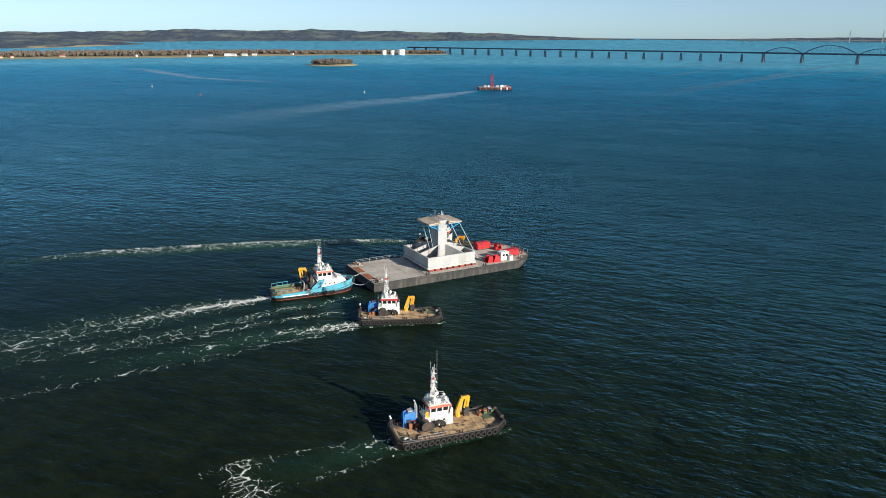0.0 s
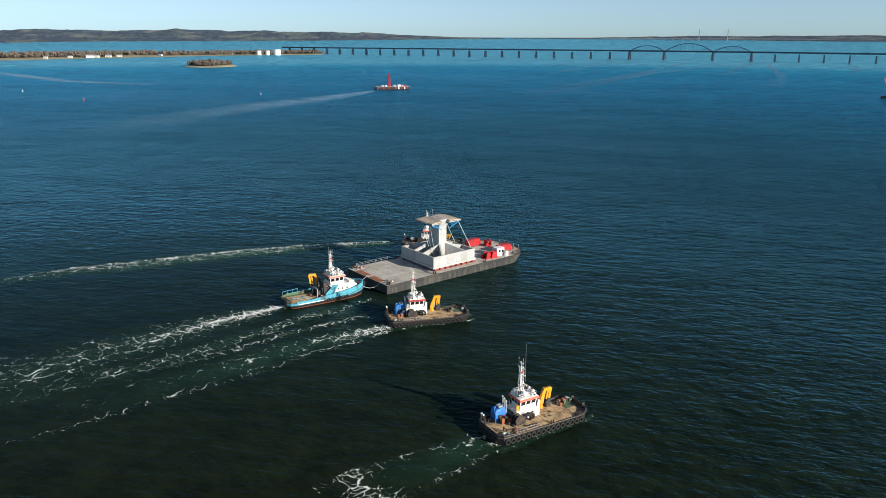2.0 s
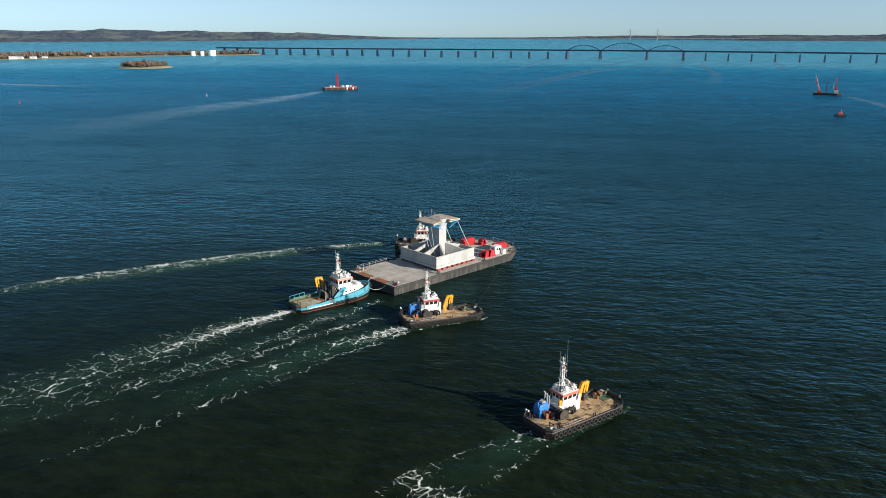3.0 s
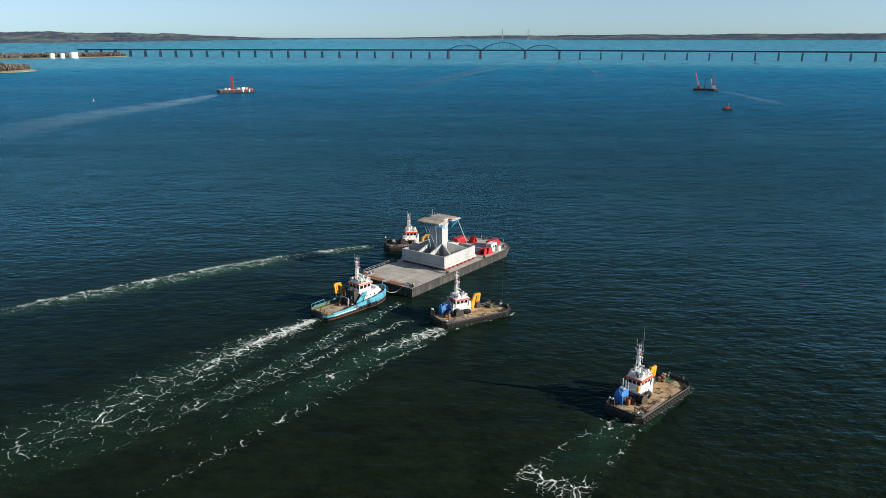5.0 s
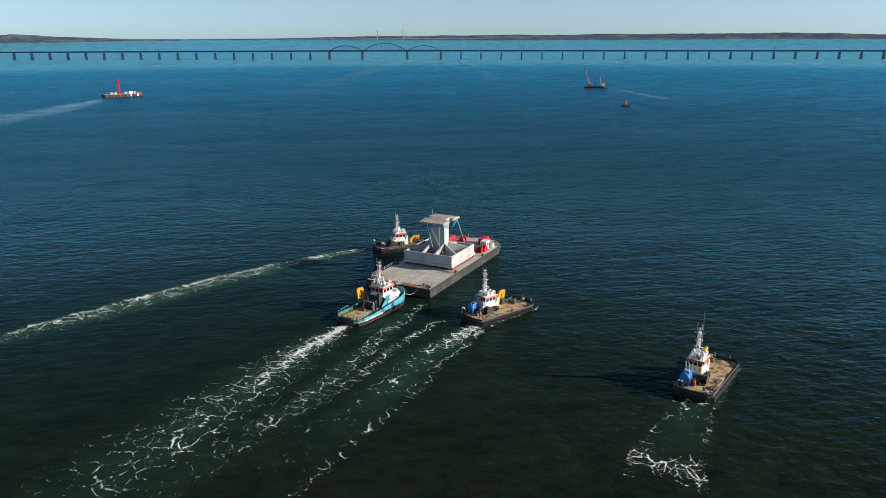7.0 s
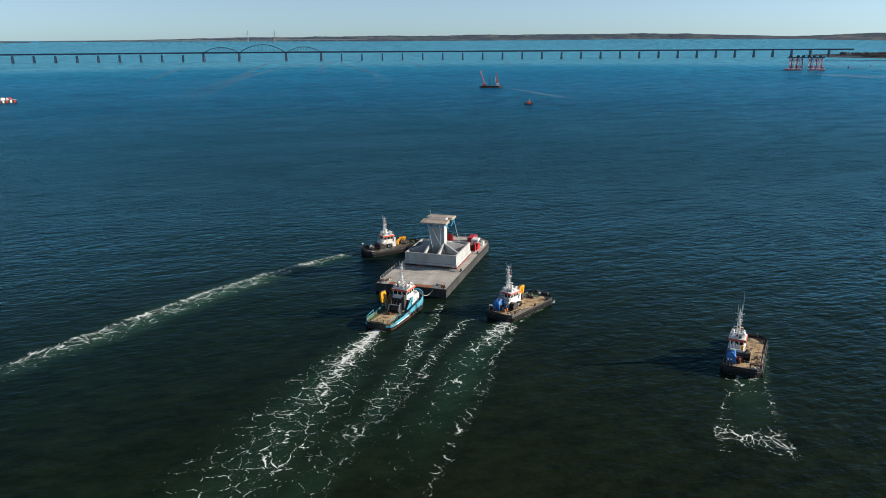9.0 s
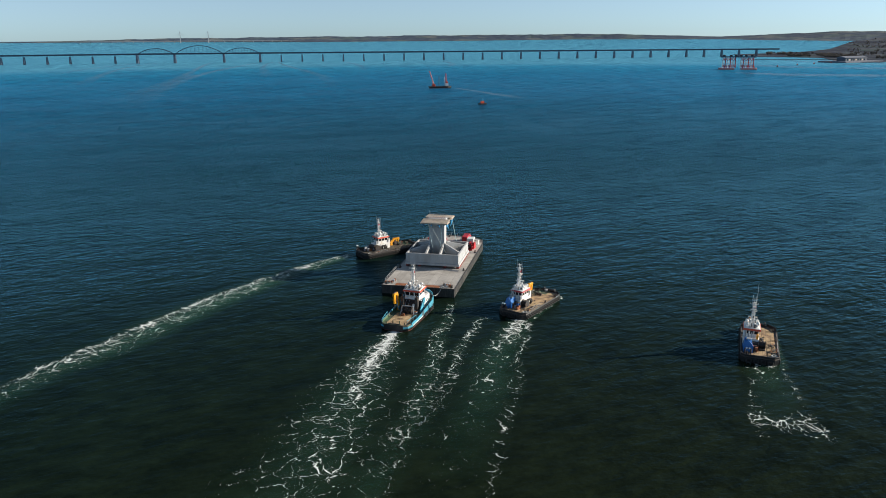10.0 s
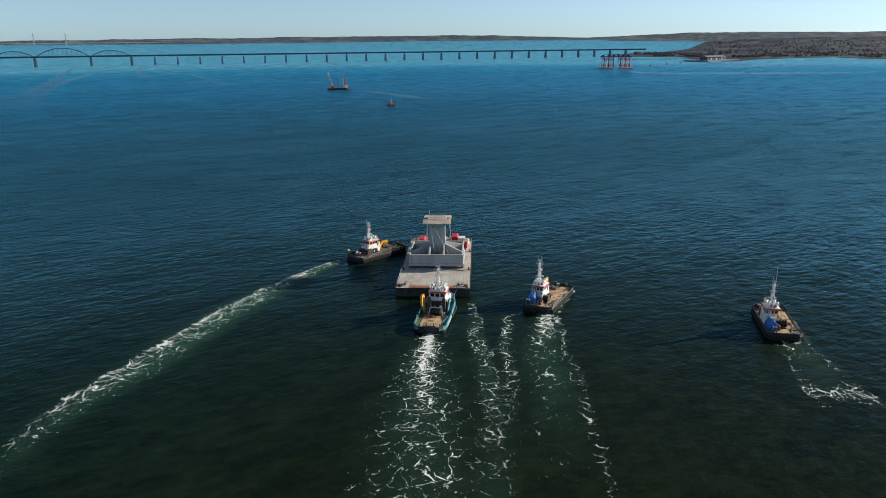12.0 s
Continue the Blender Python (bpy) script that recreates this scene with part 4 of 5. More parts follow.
def wheelhouse(ob, x0, x1, y0, y1, z0, z1, band, rng):
    """White wheelhouse with raked windows all round and a coloured fascia under the roof."""
    zs = z0 + (z1 - z0) * 0.34
    lean = 0.25
    ring = lambda i, z: [(x0 - i, y0 - i, z), (x1 + i, y0 - i, z), (x1 + i, y1 + i, z), (x0 - i, y1 + i, z)]
    wh = part("wheelhouse", Shape().rings([ring(0, z0), ring(0, zs), ring(lean * 0.7, z1 - 0.45)]), WHITE, ob)
    zt = z1 - 0.6
    off = lambda z: lean * 0.7 * (z - zs) / (z1 - 0.45 - zs) + 0.02
    for y, sg in ((y0, -1), (y1, 1)):
        n = 3
        for k in range(n):
            xa, xb = x0 + (x1 - x0) * (k + 0.12) / n, x0 + (x1 - x0) * (k + 0.9) / n
            part("window", Shape().rings([[(xa, y + sg * (off(zs + 0.1) - 0.05), zs + 0.1), (xb, y + sg * (off(zs + 0.1) - 0.05), zs + 0.1), (xb, y + sg * (off(zt) - 0.05), zt), (xa, y + sg * (off(zt) - 0.05), zt)], [(xa, y + sg * off(zs + 0.1), zs + 0.1), (xb, y + sg * off(zs + 0.1), zs + 0.1), (xb, y + sg * off(zt), zt), (xa, y + sg * off(zt), zt)]]), GLASS, wh)
    for x, sg in ((x0, -1), (x1, 1)):
        n = 3
        for k in range(n):
            ya, yb = y0 + (y1 - y0) * (k + 0.12) / n, y0 + (y1 - y0) * (k + 0.9) / n
            part("window", Shape().rings([[(x + sg * (off(zs + 0.1) - 0.05), ya, zs + 0.1), (x + sg * (off(zs + 0.1) - 0.05), yb, zs + 0.1), (x + sg * (off(zt) - 0.05), yb, zt), (x + sg * (off(zt) - 0.05), ya, zt)], [(x + sg * off(zs + 0.1), ya, zs + 0.1), (x + sg * off(zs + 0.1), yb, zs + 0.1), (x + sg * off(zt), yb, zt), (x + sg * off(zt), ya, zt)]]), GLASS, wh)
    i = lean + 0.12
    part("fascia", Shape().rings([ring(i, z1 - 0.5), ring(i + 0.12, z1 - 0.42), ring(i, z1 - 0.02)]), band, wh, "bright fascia round the roof")
    part("roof", Shape().rings([ring(i - 0.02, z1 - 0.02), ring(i - 0.3, z1 + 0.05)]), WHITE, wh)
    roof_gear(wh, x0, x1, y0, y1, z1 + 0.05, rng)
    return wh


def knuckle_crane(ob, x, y, z, yaw=0.0, up=3.6, reach=2.2):
    """A folded yellow knuckle-boom deck crane."""
    c = part("crane_pedestal", Shape().tube((x, y, z), (x, y, z + 1.3), 0.5, 10, 0.4), YELLOW, ob)
    ca, sa = math.cos(radians(yaw)), math.sin(radians(yaw))
    P = lambda u, w: (x + ca * u, y + sa * u, z + w)
    def boom(name, a, b, w0, w1):
        a, b = Vector(a), Vector(b)
        d = (b - a).normalized()
        side = Vector((-sa, ca, 0))
        nrm = d.cross(side)
        rows = [[p + side * sx * w + nrm * sn * w for sx, sn in ((-1, -1), (1, -1), (1, 1), (-1, 1))] for p, w in ((a, w0), (b, w1))]
        return part(name, Shape().rings(rows), YELLOW, c)
    # main boom leaning forward, knuckle, and the outer jib folded back beneath it
    k = reach / 2.4
    boom("boom", P(-0.1, 0.9), P(0.75 * k, up), 0.36, 0.3)
    boom("knuckle", P(0.6 * k, up + 0.1), P(2.0 * k, up + 0.25), 0.3, 0.27)
    boom("jib", P(2.0 * k, up + 0.3), P(1.75 * k, up * 0.52), 0.25, 0.2)
    boom("jib", P(1.5 * k, up - 0.15), P(1.2 * k, up * 0.45), 0.17, 0.14)
    part("cylinder", Shape().tube(P(0.55, 0.8), P(0.85 * k, up - 0.7), 0.12, 7), GREYPAINT, c)
    part("cylinder", Shape().tube(P(0.9 * k, up + 0.45), P(1.9 * k, up + 0.55), 0.1, 7), DARKMACH, c)
    part("hose", Shape().path([P(0.2, 1.2), P(0.9 * k, up * 0.75), P(1.2 * k, up - 0.2), P(1.9 * k, up - 0.3)], 0.07, 5), DARKMACH, c)
    part("hook", Shape().tube(P(1.75 * k, up * 0.52), P(1.75 * k, up * 0.3), 0.14, 6), DARKMACH, c)
    part("power_pack", Shape().box(x + 1.0, x + 2.1, y - 0.5, y + 0.7, z, z + 1.3, 0.08), DARKMACH, c)
    part("grab", Shape().slab([(x + 1.2, z + 1.3), (x + 2.2, z + 1.3), (x + 2.0, z + 2.0), (x + 1.5, z + 2.1)], y - 0.4, y + 0.4), DARKMACH, c)


def planks(ob, inside, x0, x1, y0, y1, z, lx=2.05, ly=0.92, mat=PLANK):
    me = Shape().box(0, lx - 0.07, 0, ly - 0.05, 0, 0.07, 0.012).mesh("deck_board", mat)
    nx, ny = int((x1 - x0) / lx), int((y1 - y0) / ly)
    for i in range(nx):
        for j in range(ny):
            x, y = x0 + i * lx, y0 + j * ly
            if all(inside(a, b) for a in (x, x + lx) for b in (y, y + ly)):
                p = part("deck_board", me, PLANK, ob)
                p.location = (x, y, z)


def multicat(m, label, band, box_mat, top=11.2, seed=1, has_box=True, green_bow=True, house_x=6.7, deck=PLANK, crane=(3.6, 2.4)):
    """A flat workboat: tyre-fendered pontoon hull, wheelhouse to port, crane, winches and a timber working deck."""
    rng = random.Random(seed)
    ob = thing("workboat", m, label, "workboat", "workboats round the barge")
    L, B, z = 20.6, 3.9, 1.45
    ol = lambda i: [(0.0 + i, -B + 0.9), (0.8, -B + i), (L - 2.0, -B + i), (L - i, -B + 1.9), (L - i, B - 1.9), (L - 2.0, B - i), (0.8, B - i), (0.0 + i, B - 0.9)]
    part("hull", Shape().rings([[(x * 0.94 + 0.6, y * 0.92, -1.0) for x, y in ol(0.3)], [(x, y, 0.1) for x, y in ol(0.12)], [(x, y, 1.1) for x, y in ol(0)], [(x, y, z - 0.02) for x, y in ol(0)]]), HULL_BLACK, ob)
    part("deck", Shape().prism(ol(0.1), z - 0.1, z), SEAM, ob)
    inside = lambda x, y: 0.6 < x < L - 1.0 and abs(y) < B - 0.45 and not (x < 1.3 and abs(y) > B - 1.2)
    planks(ob, inside, 0.7, L - 1.0, -B + 0.5, B - 0.4, z + 0.002, mat=deck)
    if green_bow:
        part("fore_deck", Shape().add([(L - 3.4, -0.4, z), (L - 0.6, -0.4, z), (L - 0.6, B - 2.0, z), (L - 2.3, B - 0.5, z), (L - 3.4, B - 0.5, z), (L - 3.4, -0.4, z + 0.12), (L - 0.6, -0.4, z + 0.12), (L - 0.6, B - 2.0, z + 0.12), (L - 2.3, B - 0.5, z + 0.12), (L - 3.4, B - 0.5, z + 0.12)], [(5, 6, 7, 8, 9), (0, 1, 6, 5), (1, 2, 7, 6), (2, 3, 8, 7), (3, 4, 9, 8), (4, 0, 5, 9)]), GREEN, ob, "green-painted fore deck")
    # low bulwark and coaming
    cm = Shape()
    o = ol(0.12)
    for a, b in zip(o, o[1:] + o[:1]):
        cm.tube((*a, z + 0.12), (*b, z + 0.12), 0.13, 6)
    part("coaming", cm, DARKMACH, ob)
    for s in (-1, 1):
        bw = Shape()
        bw.rings([[(x, s * (B - 0.12), z), (x, s * (B - 0.02), z), (x, s * (B - 0.02), z + h), (x, s * (B - 0.12), z + h)] for x, h in ((L - 4.5, 0.1), (L - 3.6, 0.5), (L - 2.0, 0.65))])
        bw.rings([[(x, s * y0, z), (x, s * (y0 + 0.1), z), (x, s * (y0 + 0.1), z + 0.65), (x, s * y0, z + 0.65)] for x, y0 in ((L - 2.0, B - 0.12), (L - 0.15, B - 1.95))])
        part("bulwark", bw, HULL_BLACK, ob)
        tyres(ob, [(1.5 + 1.08 * k, s * (B + 0.12), 0.82) for k in range(16)], (0, 1, 0))
    tyres(ob, [(L + 0.1, -1.5 + k, 0.8) for k in range(4)], (1, 0, 0), 0.45, 0.19)
    tyres(ob, [(-0.02, -2.2 + 1.45 * k, 0.75) for k in range(4)], (1, 0, 0), 0.5, 0.22)
    part("bow_roller", Shape().tube((L - 0.35, -1.2, z + 0.45), (L - 0.35, 1.4, z + 0.45), 0.3, 10), DARKMACH, ob)
    for y in (-1.5, 1.6):
        part("bow_post", Shape().box(L - 0.75, L - 0.1, y - 0.15, y + 0.15, z, z + 1.0, 0.04), DARKMACH, ob)
    # house to port
    hx0, hx1, hy0, hy1 = house_x, house_x + 4.7, 0.2, 3.45
    part("deckhouse", Shape().box(hx0 - 0.6, hx1, hy0, hy1, z, 3.35, 0.06), WHITE, ob)
    part("door", Shape().box(hx0 + 0.6, hx0 + 1.3, hy0 - 0.05, hy0 + 0.02, z + 0.1, 3.1), GREYPAINT, ob)
    for x in (hx0 + 2.0, hx0 + 3.0):
        part("porthole", Shape().tube((x, hy0 - 0.04, 2.6), (x, hy0 + 0.02, 2.6), 0.2, 10), GLASS, ob)
    part("weather_screen", Shape().slab([(hx1 - 0.7, 3.35), (hx1, 3.35), (hx1, 4.5), (hx1 - 0.4, 4.7)], hy0, hy0 + 0.08), WHITE, ob)
    part("weather_screen", Shape().box(hx1 - 0.08, hx1, hy0 + 0.08, hy1, 3.35, 4.4), WHITE, ob)
    part("vent_box", Shape().box(hx0 - 0.4, hx0 + 0.2, hy0 + 0.15, hy0 + 0.6, 3.36, 4.4, 0.05), YELLOW if seed == 1 else GREYPAINT, ob, "yellow locker" if seed == 1 else "grey locker")
    part("house_rust", Shape().box(hx0 + 3.1, hx0 + 3.7, hy0 - 0.012, hy0 - 0.004, z + 0.1, z + 1.2), GREYPAINT, ob, "worn grey access hatch")
    wheelhouse(ob, hx0 + 0.5, hx1 - 0.8, hy0 + 0.25, hy1 - 0.25, 3.36, 5.55, band, rng)
    mast(ob, hx0 + 1.5, 1.9, 5.6, top, 3.4 if seed == 1 else 0.5)
    rl = Shape()
    for x in np.linspace(hx0 - 0.5, hx0 + 0.2, 2):
        for y in np.linspace(hy0, hy1, 4):
            rl.tube((x, y, 3.36), (x, y, 4.3), 0.03, 4)
    rl.path([(hx0 - 0.5, hy0, 4.3), (hx0 - 0.5, hy1, 4.3)], 0.03, 4)
    part("bridge_rail", rl, WHITE, ob)
    if has_box:
        bx = part("engine_casing", Shape().rings([[(2.9, 1.5, z), (4.9, 1.5, z), (4.9, 3.4, z), (2.9, 3.4, z)], [(2.7, 1.6, 3.0), (5.0, 1.6, 3.0), (5.0, 3.4, 3.0), (2.7, 3.4, 3.0)], [(2.9, 1.8, 3.9), (4.7, 1.8, 4.2), (4.7, 3.2, 4.2), (2.9, 3.2, 3.9)]]), box_mat, ob, "blue-painted casing")
        part("casing_door", Shape().box(3.2, 4.0, 1.44, 1.49, z + 0.2, 2.9), DARKMACH, bx)
        part("casing_pipe", Shape().path([(2.55, 1.5, z), (2.55, 1.5, 3.2), (2.8, 2.4, 4.1), (4.4, 3.0, 4.35)], 0.12, 6), box_mat, bx)
        part("casing_flap", Shape().box(3.5, 4.4, 1.9, 2.9, 4.12, 4.4, 0.06), GREYPAINT, bx)
        for k, (x, y) in enumerate(((5.15, 3.1), (5.15, 2.5), (5.1, 1.9))):
            part("exhaust", Shape().tube((x, y, z), (x, y, 5.5 - 0.2 * k), 0.14, 8).tube((x, y, 5.5 - 0.2 * k), (x - 0.25, y, 5.75 - 0.2 * k), 0.13, 8), GREYPAINT, ob)
        part("life_ring", Shape().torus((4.4, 1.42, 2.3), (0, 1, 0), 0.32, 0.1, 12, 5), RED, ob)
    part("engine_hatch", Shape().box(house_x - 1.5, house_x - 0.62, 0.3, 3.4, z, z + 1.5, 0.06), DARKMACH, ob)
    for k in range(24):
        x, y, w = rng.uniform(2.6, house_x - 0.3), rng.uniform(-0.2, 3.4), rng.uniform(0.12, 0.36)
        part("deck_machinery", Shape().box(x - w, x + w, y - w * 0.8, y + w * 0.8, z + 0.07, z + 0.07 + w * rng.uniform(1.5, 3.6), 0.03), rng.choice((DARKMACH, DARKMACH, GREYPAINT, box_mat, RUST)), ob)
    # towing winch amidships
    wn_ = part("winch", Shape().box(4.6, 7.4, -1.2, 0.1, z, z + 0.3, 0.05), DARKMACH, ob)
    part("winch_drum", Shape().tube((6.0, -1.1, z + 0.95), (6.0, 0.1, z + 0.95), 0.6, 12), DARKMACH, wn_)
    for y in (-1.15, -0.5, 0.15):
        part("winch_flange", Shape().tube((6.0, y - 0.05, z + 0.95), (6.0, y + 0.05, z + 0.95), 0.95, 14), DARKMACH, wn_)
    part("winch_motor", Shape().box(6.7, 7.4, -1.1, -0.2, z + 0.3, z + 1.3, 0.08), DARKMACH, wn_)
    tyres(ob, [(8.2, -0.4, z + 0.55), (8.9, -0.2, z + 0.5)], (0.3, 1, 0.2), 0.75, 0.26)
    knuckle_crane(ob, house_x + 6.4, 2.3, z, -8, *crane)
    # stern frame and gear
    part("tow_frame", Shape().tube((2.3, -2.4, z), (2.3, -2.4, z + 0.9), 0.12, 6).tube((2.3, -1.5, z), (2.3, -1.5, z + 0.9), 0.12, 6).tube((2.3, -2.6, z + 0.8), (2.3, -1.3, z + 0.8), 0.09, 6), DARKMACH, ob)
    aft = [(4.6, -B + 0.1, 0.25), (2.4, -B + 0.1, 0.5), (0.85, -B + 0.12, 0.6), (0.12, -B + 1.0, 0.6), (0.12, B - 1.0, 0.6), (0.85, B - 0.12, 0.6), (2.4, B - 0.1, 0.55), (4.6, B - 0.1, 0.25)]
    part("stern_bulwark", Shape().rings([[(x, y, z), (x + 0.09, y * 0.975, z), (x + 0.09, y * 0.975, z + hh), (x, y, z + hh)] for x, y, hh in aft]), HULL_BLACK, ob, "black stern bulwark")
    part("bulwark_rail", Shape().path([(x, y, z + hh) for x, y, hh in aft], 0.11, 6), DARKMACH, ob)
    part("stern_arch", Shape().path([(0.6, 1.9, z), (0.5, 1.9, z + 1.9), (0.5, 3.1, z + 1.9), (0.6, 3.1, z)], 0.12, 6), DARKMACH, ob)
    for y in (2.2, 2.8):
        part("stern_lamp", Shape().tube((0.5, y, z + 1.95), (0.3, y, z + 2.05), 0.2, 8), WHITE, ob)
    # hoses and chains tangled along the edges, scattered straps on the planks
    for k in range(16):
        x, y = (rng.uniform(3.2, 8.4), rng.uniform(-3.5, -2.3)) if k < 11 else (rng.uniform(9.5, 17.5), rng.uniform(-2.6, 0.2))
        a = rng.uniform(-0.5, 0.5) if k < 11 else rng.uniform(0, 6.3)
        run = rng.uniform(0.7, 2.0) if k < 11 else rng.uniform(0.3, 0.9)
        pts = [(x + run * u * math.cos(a) + rng.uniform(-0.12, 0.12), y + run * u * math.sin(a) * 0.5 + rng.uniform(-0.15, 0.15), z + 0.12 + (rng.uniform(0, 0.3) if k < 11 else 0.0)) for u in (0, 0.25, 0.5, 0.75, 1)]
        part("hose", Shape().path(pts, rng.uniform(0.05, 0.1), 5), rng.choice((DARKMACH, DARKMACH, RUST, GREYPAINT)) if k < 11 else DARKMACH, ob)
    part("rope_coil", Shape().torus((1.9, -2.9, z + 0.25), (0, 0, 1), 0.55, 0.2, 12, 6), ROPE, ob)
    for x, y in ((2.0, 2.6), (3.0, -3.1), (11.6, -3.4), (17.4, -3.2), (18.6, 2.4)):
        part("bollard", Shape().tube((x - 0.25, y, z), (x - 0.25, y, z + 0.65), 0.13, 8).tube((x + 0.25, y, z), (x + 0.25, y, z + 0.65), 0.13, 8), DARKMACH, ob)
    sr = Shape()
    for k in range(8):
        sr.tube((3.6 + 0.75 * k, -B + 0.22, z), (3.6 + 0.75 * k, -B + 0.22, z + 0.95), 0.03, 4)
    sr.tube((3.6, -B + 0.22, z + 0.95), (8.9, -B + 0.22, z + 0.95), 0.03, 4).tube((3.6, -B + 0.22, z + 0.5), (8.9, -B + 0.22, z + 0.5), 0.025, 4)
    part("side_rail", sr, GREYPAINT, ob)
    for k in range(12):
        x, y, r = rng.uniform(15.5, 19.6), rng.uniform(0.4, 2.9), rng.uniform(0.12, 0.34)
        part("deck_gear", Shape().box(x - r, x + r, y - r, y + r, z + 0.06, z + 0.06 + r * 2.0, 0.03), rng.choice((DARKMACH, GREYPAINT, RUST, GREEN)), ob)
    return ob


multicat(pose(-8.7, 114.7, -0.25, 0, 0, 20.0), "black tyre-fendered workboat with white wheelhouse, blue casing and timber deck", ORANGE, BLUE, 12.2, 1)
multicat(pose(-20.9, 171.6, -0.25, 0, 0, 5.0), "black workboat with yellow crane and red-topped wheelhouse beside the barge", RED, BLUE, 12.5, 2, house_x=5.5)
multicat(pose(-8.8, 240.3, -0.25, 0, 0, -13.0), "dark workboat with grey-white wheelhouse working at the barge flank", ORANGE, GREYPAINT, 11.3, 3, has_box=False, deck=DARKPLANK, crane=(2.0, 3.4))


def blue_tug(m):
    """A tug with a light blue hull, raised bow, white house and a timber after deck."""
    rng = random.Random(4)
    ob = thing("tugboat", m, "light blue tug with white house, orange fascia and timber after deck", "tugboat")
    L, B = 23.0, 4.1
    def ring(z, f, xs=0.0, xb=0.0):
        half = [(0.0 + xs, 0.62), (0.7 + xs, 0.86), (2.2, 0.98), (6, 1.0), (12, 1.0), (16.5, 0.97), (19.3, 0.82), (21.4, 0.55), (22.6 + xb, 0.26), (23.0 + xb, 0.0)]
        pts = [(x, -y * B * f) for x, y in half] + [(x, y * B * f) for x, y in reversed(half[:-1])]
        return pts
    sheer = lambda x: 1.55 + 0.0 * x + max(0.0, x - 10.5) ** 1.25 * 0.047
    rows = []
    for f, zz, xs, xb in ((0.8, -1.2, 1.2, -1.6), (0.94, 0.05, 0.4, -0.8)):
        rows.append([(x, y, zz) for x, y in ring(0, f, xs, xb)])
    part("bottom", Shape().rings(rows + [[(x, y, 0.55) for x, y in ring(0, 0.985, 0.1, -0.4)]]), BOOT, ob, "dull red paint at the waterline")
    part("lower_hull", Shape().rings([[(x, y, 0.5) for x, y in ring(0, 0.985, 0.1, -0.4)], [(x, y, 0.95 + 0.5 * (sheer(x) - 1.55)) for x, y in ring(0, 1.0)]], caps=False), HULL_BLACK, ob)
    part("hull", Shape().rings([[(x, y, 0.95 + 0.5 * (sheer(x) - 1.55)) for x, y in ring(0, 1.0)], [(x, y, sheer(x)) for x, y in ring(0, 1.0)]], caps=False), CYAN, ob)
    dk = Shape()
    for k in range(9):
        j = 2 * 10 - 2 - k
        a = ring(0, 0.97, 0.1, -0.2)
        quad = [a[k], a[k + 1], a[j - 1], a[j]]
        dk.rings([[(x, y, sheer(x) - 0.34) for x, y in quad], [(x, y, sheer(x) - 0.27) for x, y in quad]])
    part("deck", dk, GREEN, ob, "green-painted deck")
    outer, inner = ring(0, 1.0), ring(0, 0.955, 0.15, -0.35)
    def bulwark(name, mat, lo, hi, hgt, idx):
        s = Shape()
        for i in idx:
            j = (i + 1) % len(outer)
            a, b, c, d = outer[i], outer[j], inner[j], inner[i]
            s.rings([[(p[0], p[1], sheer(p[0]) + lo) for p in (a, b, c, d)], [(p[0], p[1], sheer(p[0]) + hi + hgt(p[0])) for p in (a, b, c, d)]])
        part(name, s, mat, ob)
    step = lambda x: 0.0 if x < 9 else min(0.5, (x - 9) * 0.2)
    n = len(outer)
    bulwark("bulwark", CYAN, -0.02, 0.42, step, [i for i in range(n) if min(outer[i][0], outer[(i + 1) % n][0]) > 1.5])
    liner = ring(0, 0.945, 0.35, -0.45)
    for i in range(n):
        j = (i + 1) % n
        a, b, c, d = inner[i], inner[j], liner[j], liner[i]
        if max(a[0], b[0]) < 12.5 or min(a[0], b[0]) > 19:
            part("bulwark_lining", Shape().rings([[(p[0], p[1], sheer(p[0]) - 0.28) for p in (a, b, c, d)], [(p[0], p[1], sheer(p[0]) + 0.36) for p in (a, b, c, d)]]), GREEN if a[0] < 13 else GREYPAINT, ob)
    part("stern_apron", Shape().rings([[(-0.06, y, zz) for y, zz in ((-2.55, 0.5), (2.55, 0.5), (2.5, 1.9), (-2.5, 1.9))], [(0.02, y, zz) for y, zz in ((-2.55, 0.5), (2.55, 0.5), (2.5, 1.9), (-2.5, 1.9))]]), HULL_BLACK, ob, "black stern plate")
    # machinery packed against the after end of the house
    part("machinery_casing", Shape().box(11.5, 12.28, -2.2, 2.3, 1.35, 3.6, 0.08), DARKMACH, ob)
    part("house_after_end", Shape().box(12.2, 12.29, -2.6, 2.6, 1.4, 4.15), DARKMACH, ob)
    for k in range(16):
        x, y, w = rng.uniform(10.2, 12.2), rng.uniform(-2.6, 2.6), rng.uniform(0.12, 0.28)
        part("deck_machinery", Shape().box(x - w, x + w, y - w, y + w, 1.35, 1.9 + w * rng.uniform(2, 7), 0.03), rng.choice((DARKMACH, DARKMACH, GREYPAINT, RUST, WHITE)), ob)
    for k in range(6):
        y = -2.2 + 0.85 * k
        part("pipe", Shape().path([(11.4, y, 1.4), (11.3, y + 0.1, 3.2), (12.2, y + 0.2, 3.9)], 0.08, 5), rng.choice((DARKMACH, GREYPAINT)), ob)
    bulwark("rubbing_strake", HULL_BLACK, -0.62, -0.46, lambda x: 0.0, range(n))
    for y0 in (-B - 0.035, B + 0.005):
        part("white_stripe", Shape().box(2.6, 9.5, y0, y0 + 0.03, 1.15, 1.38), WHITE, ob, "white stripe on the blue side")
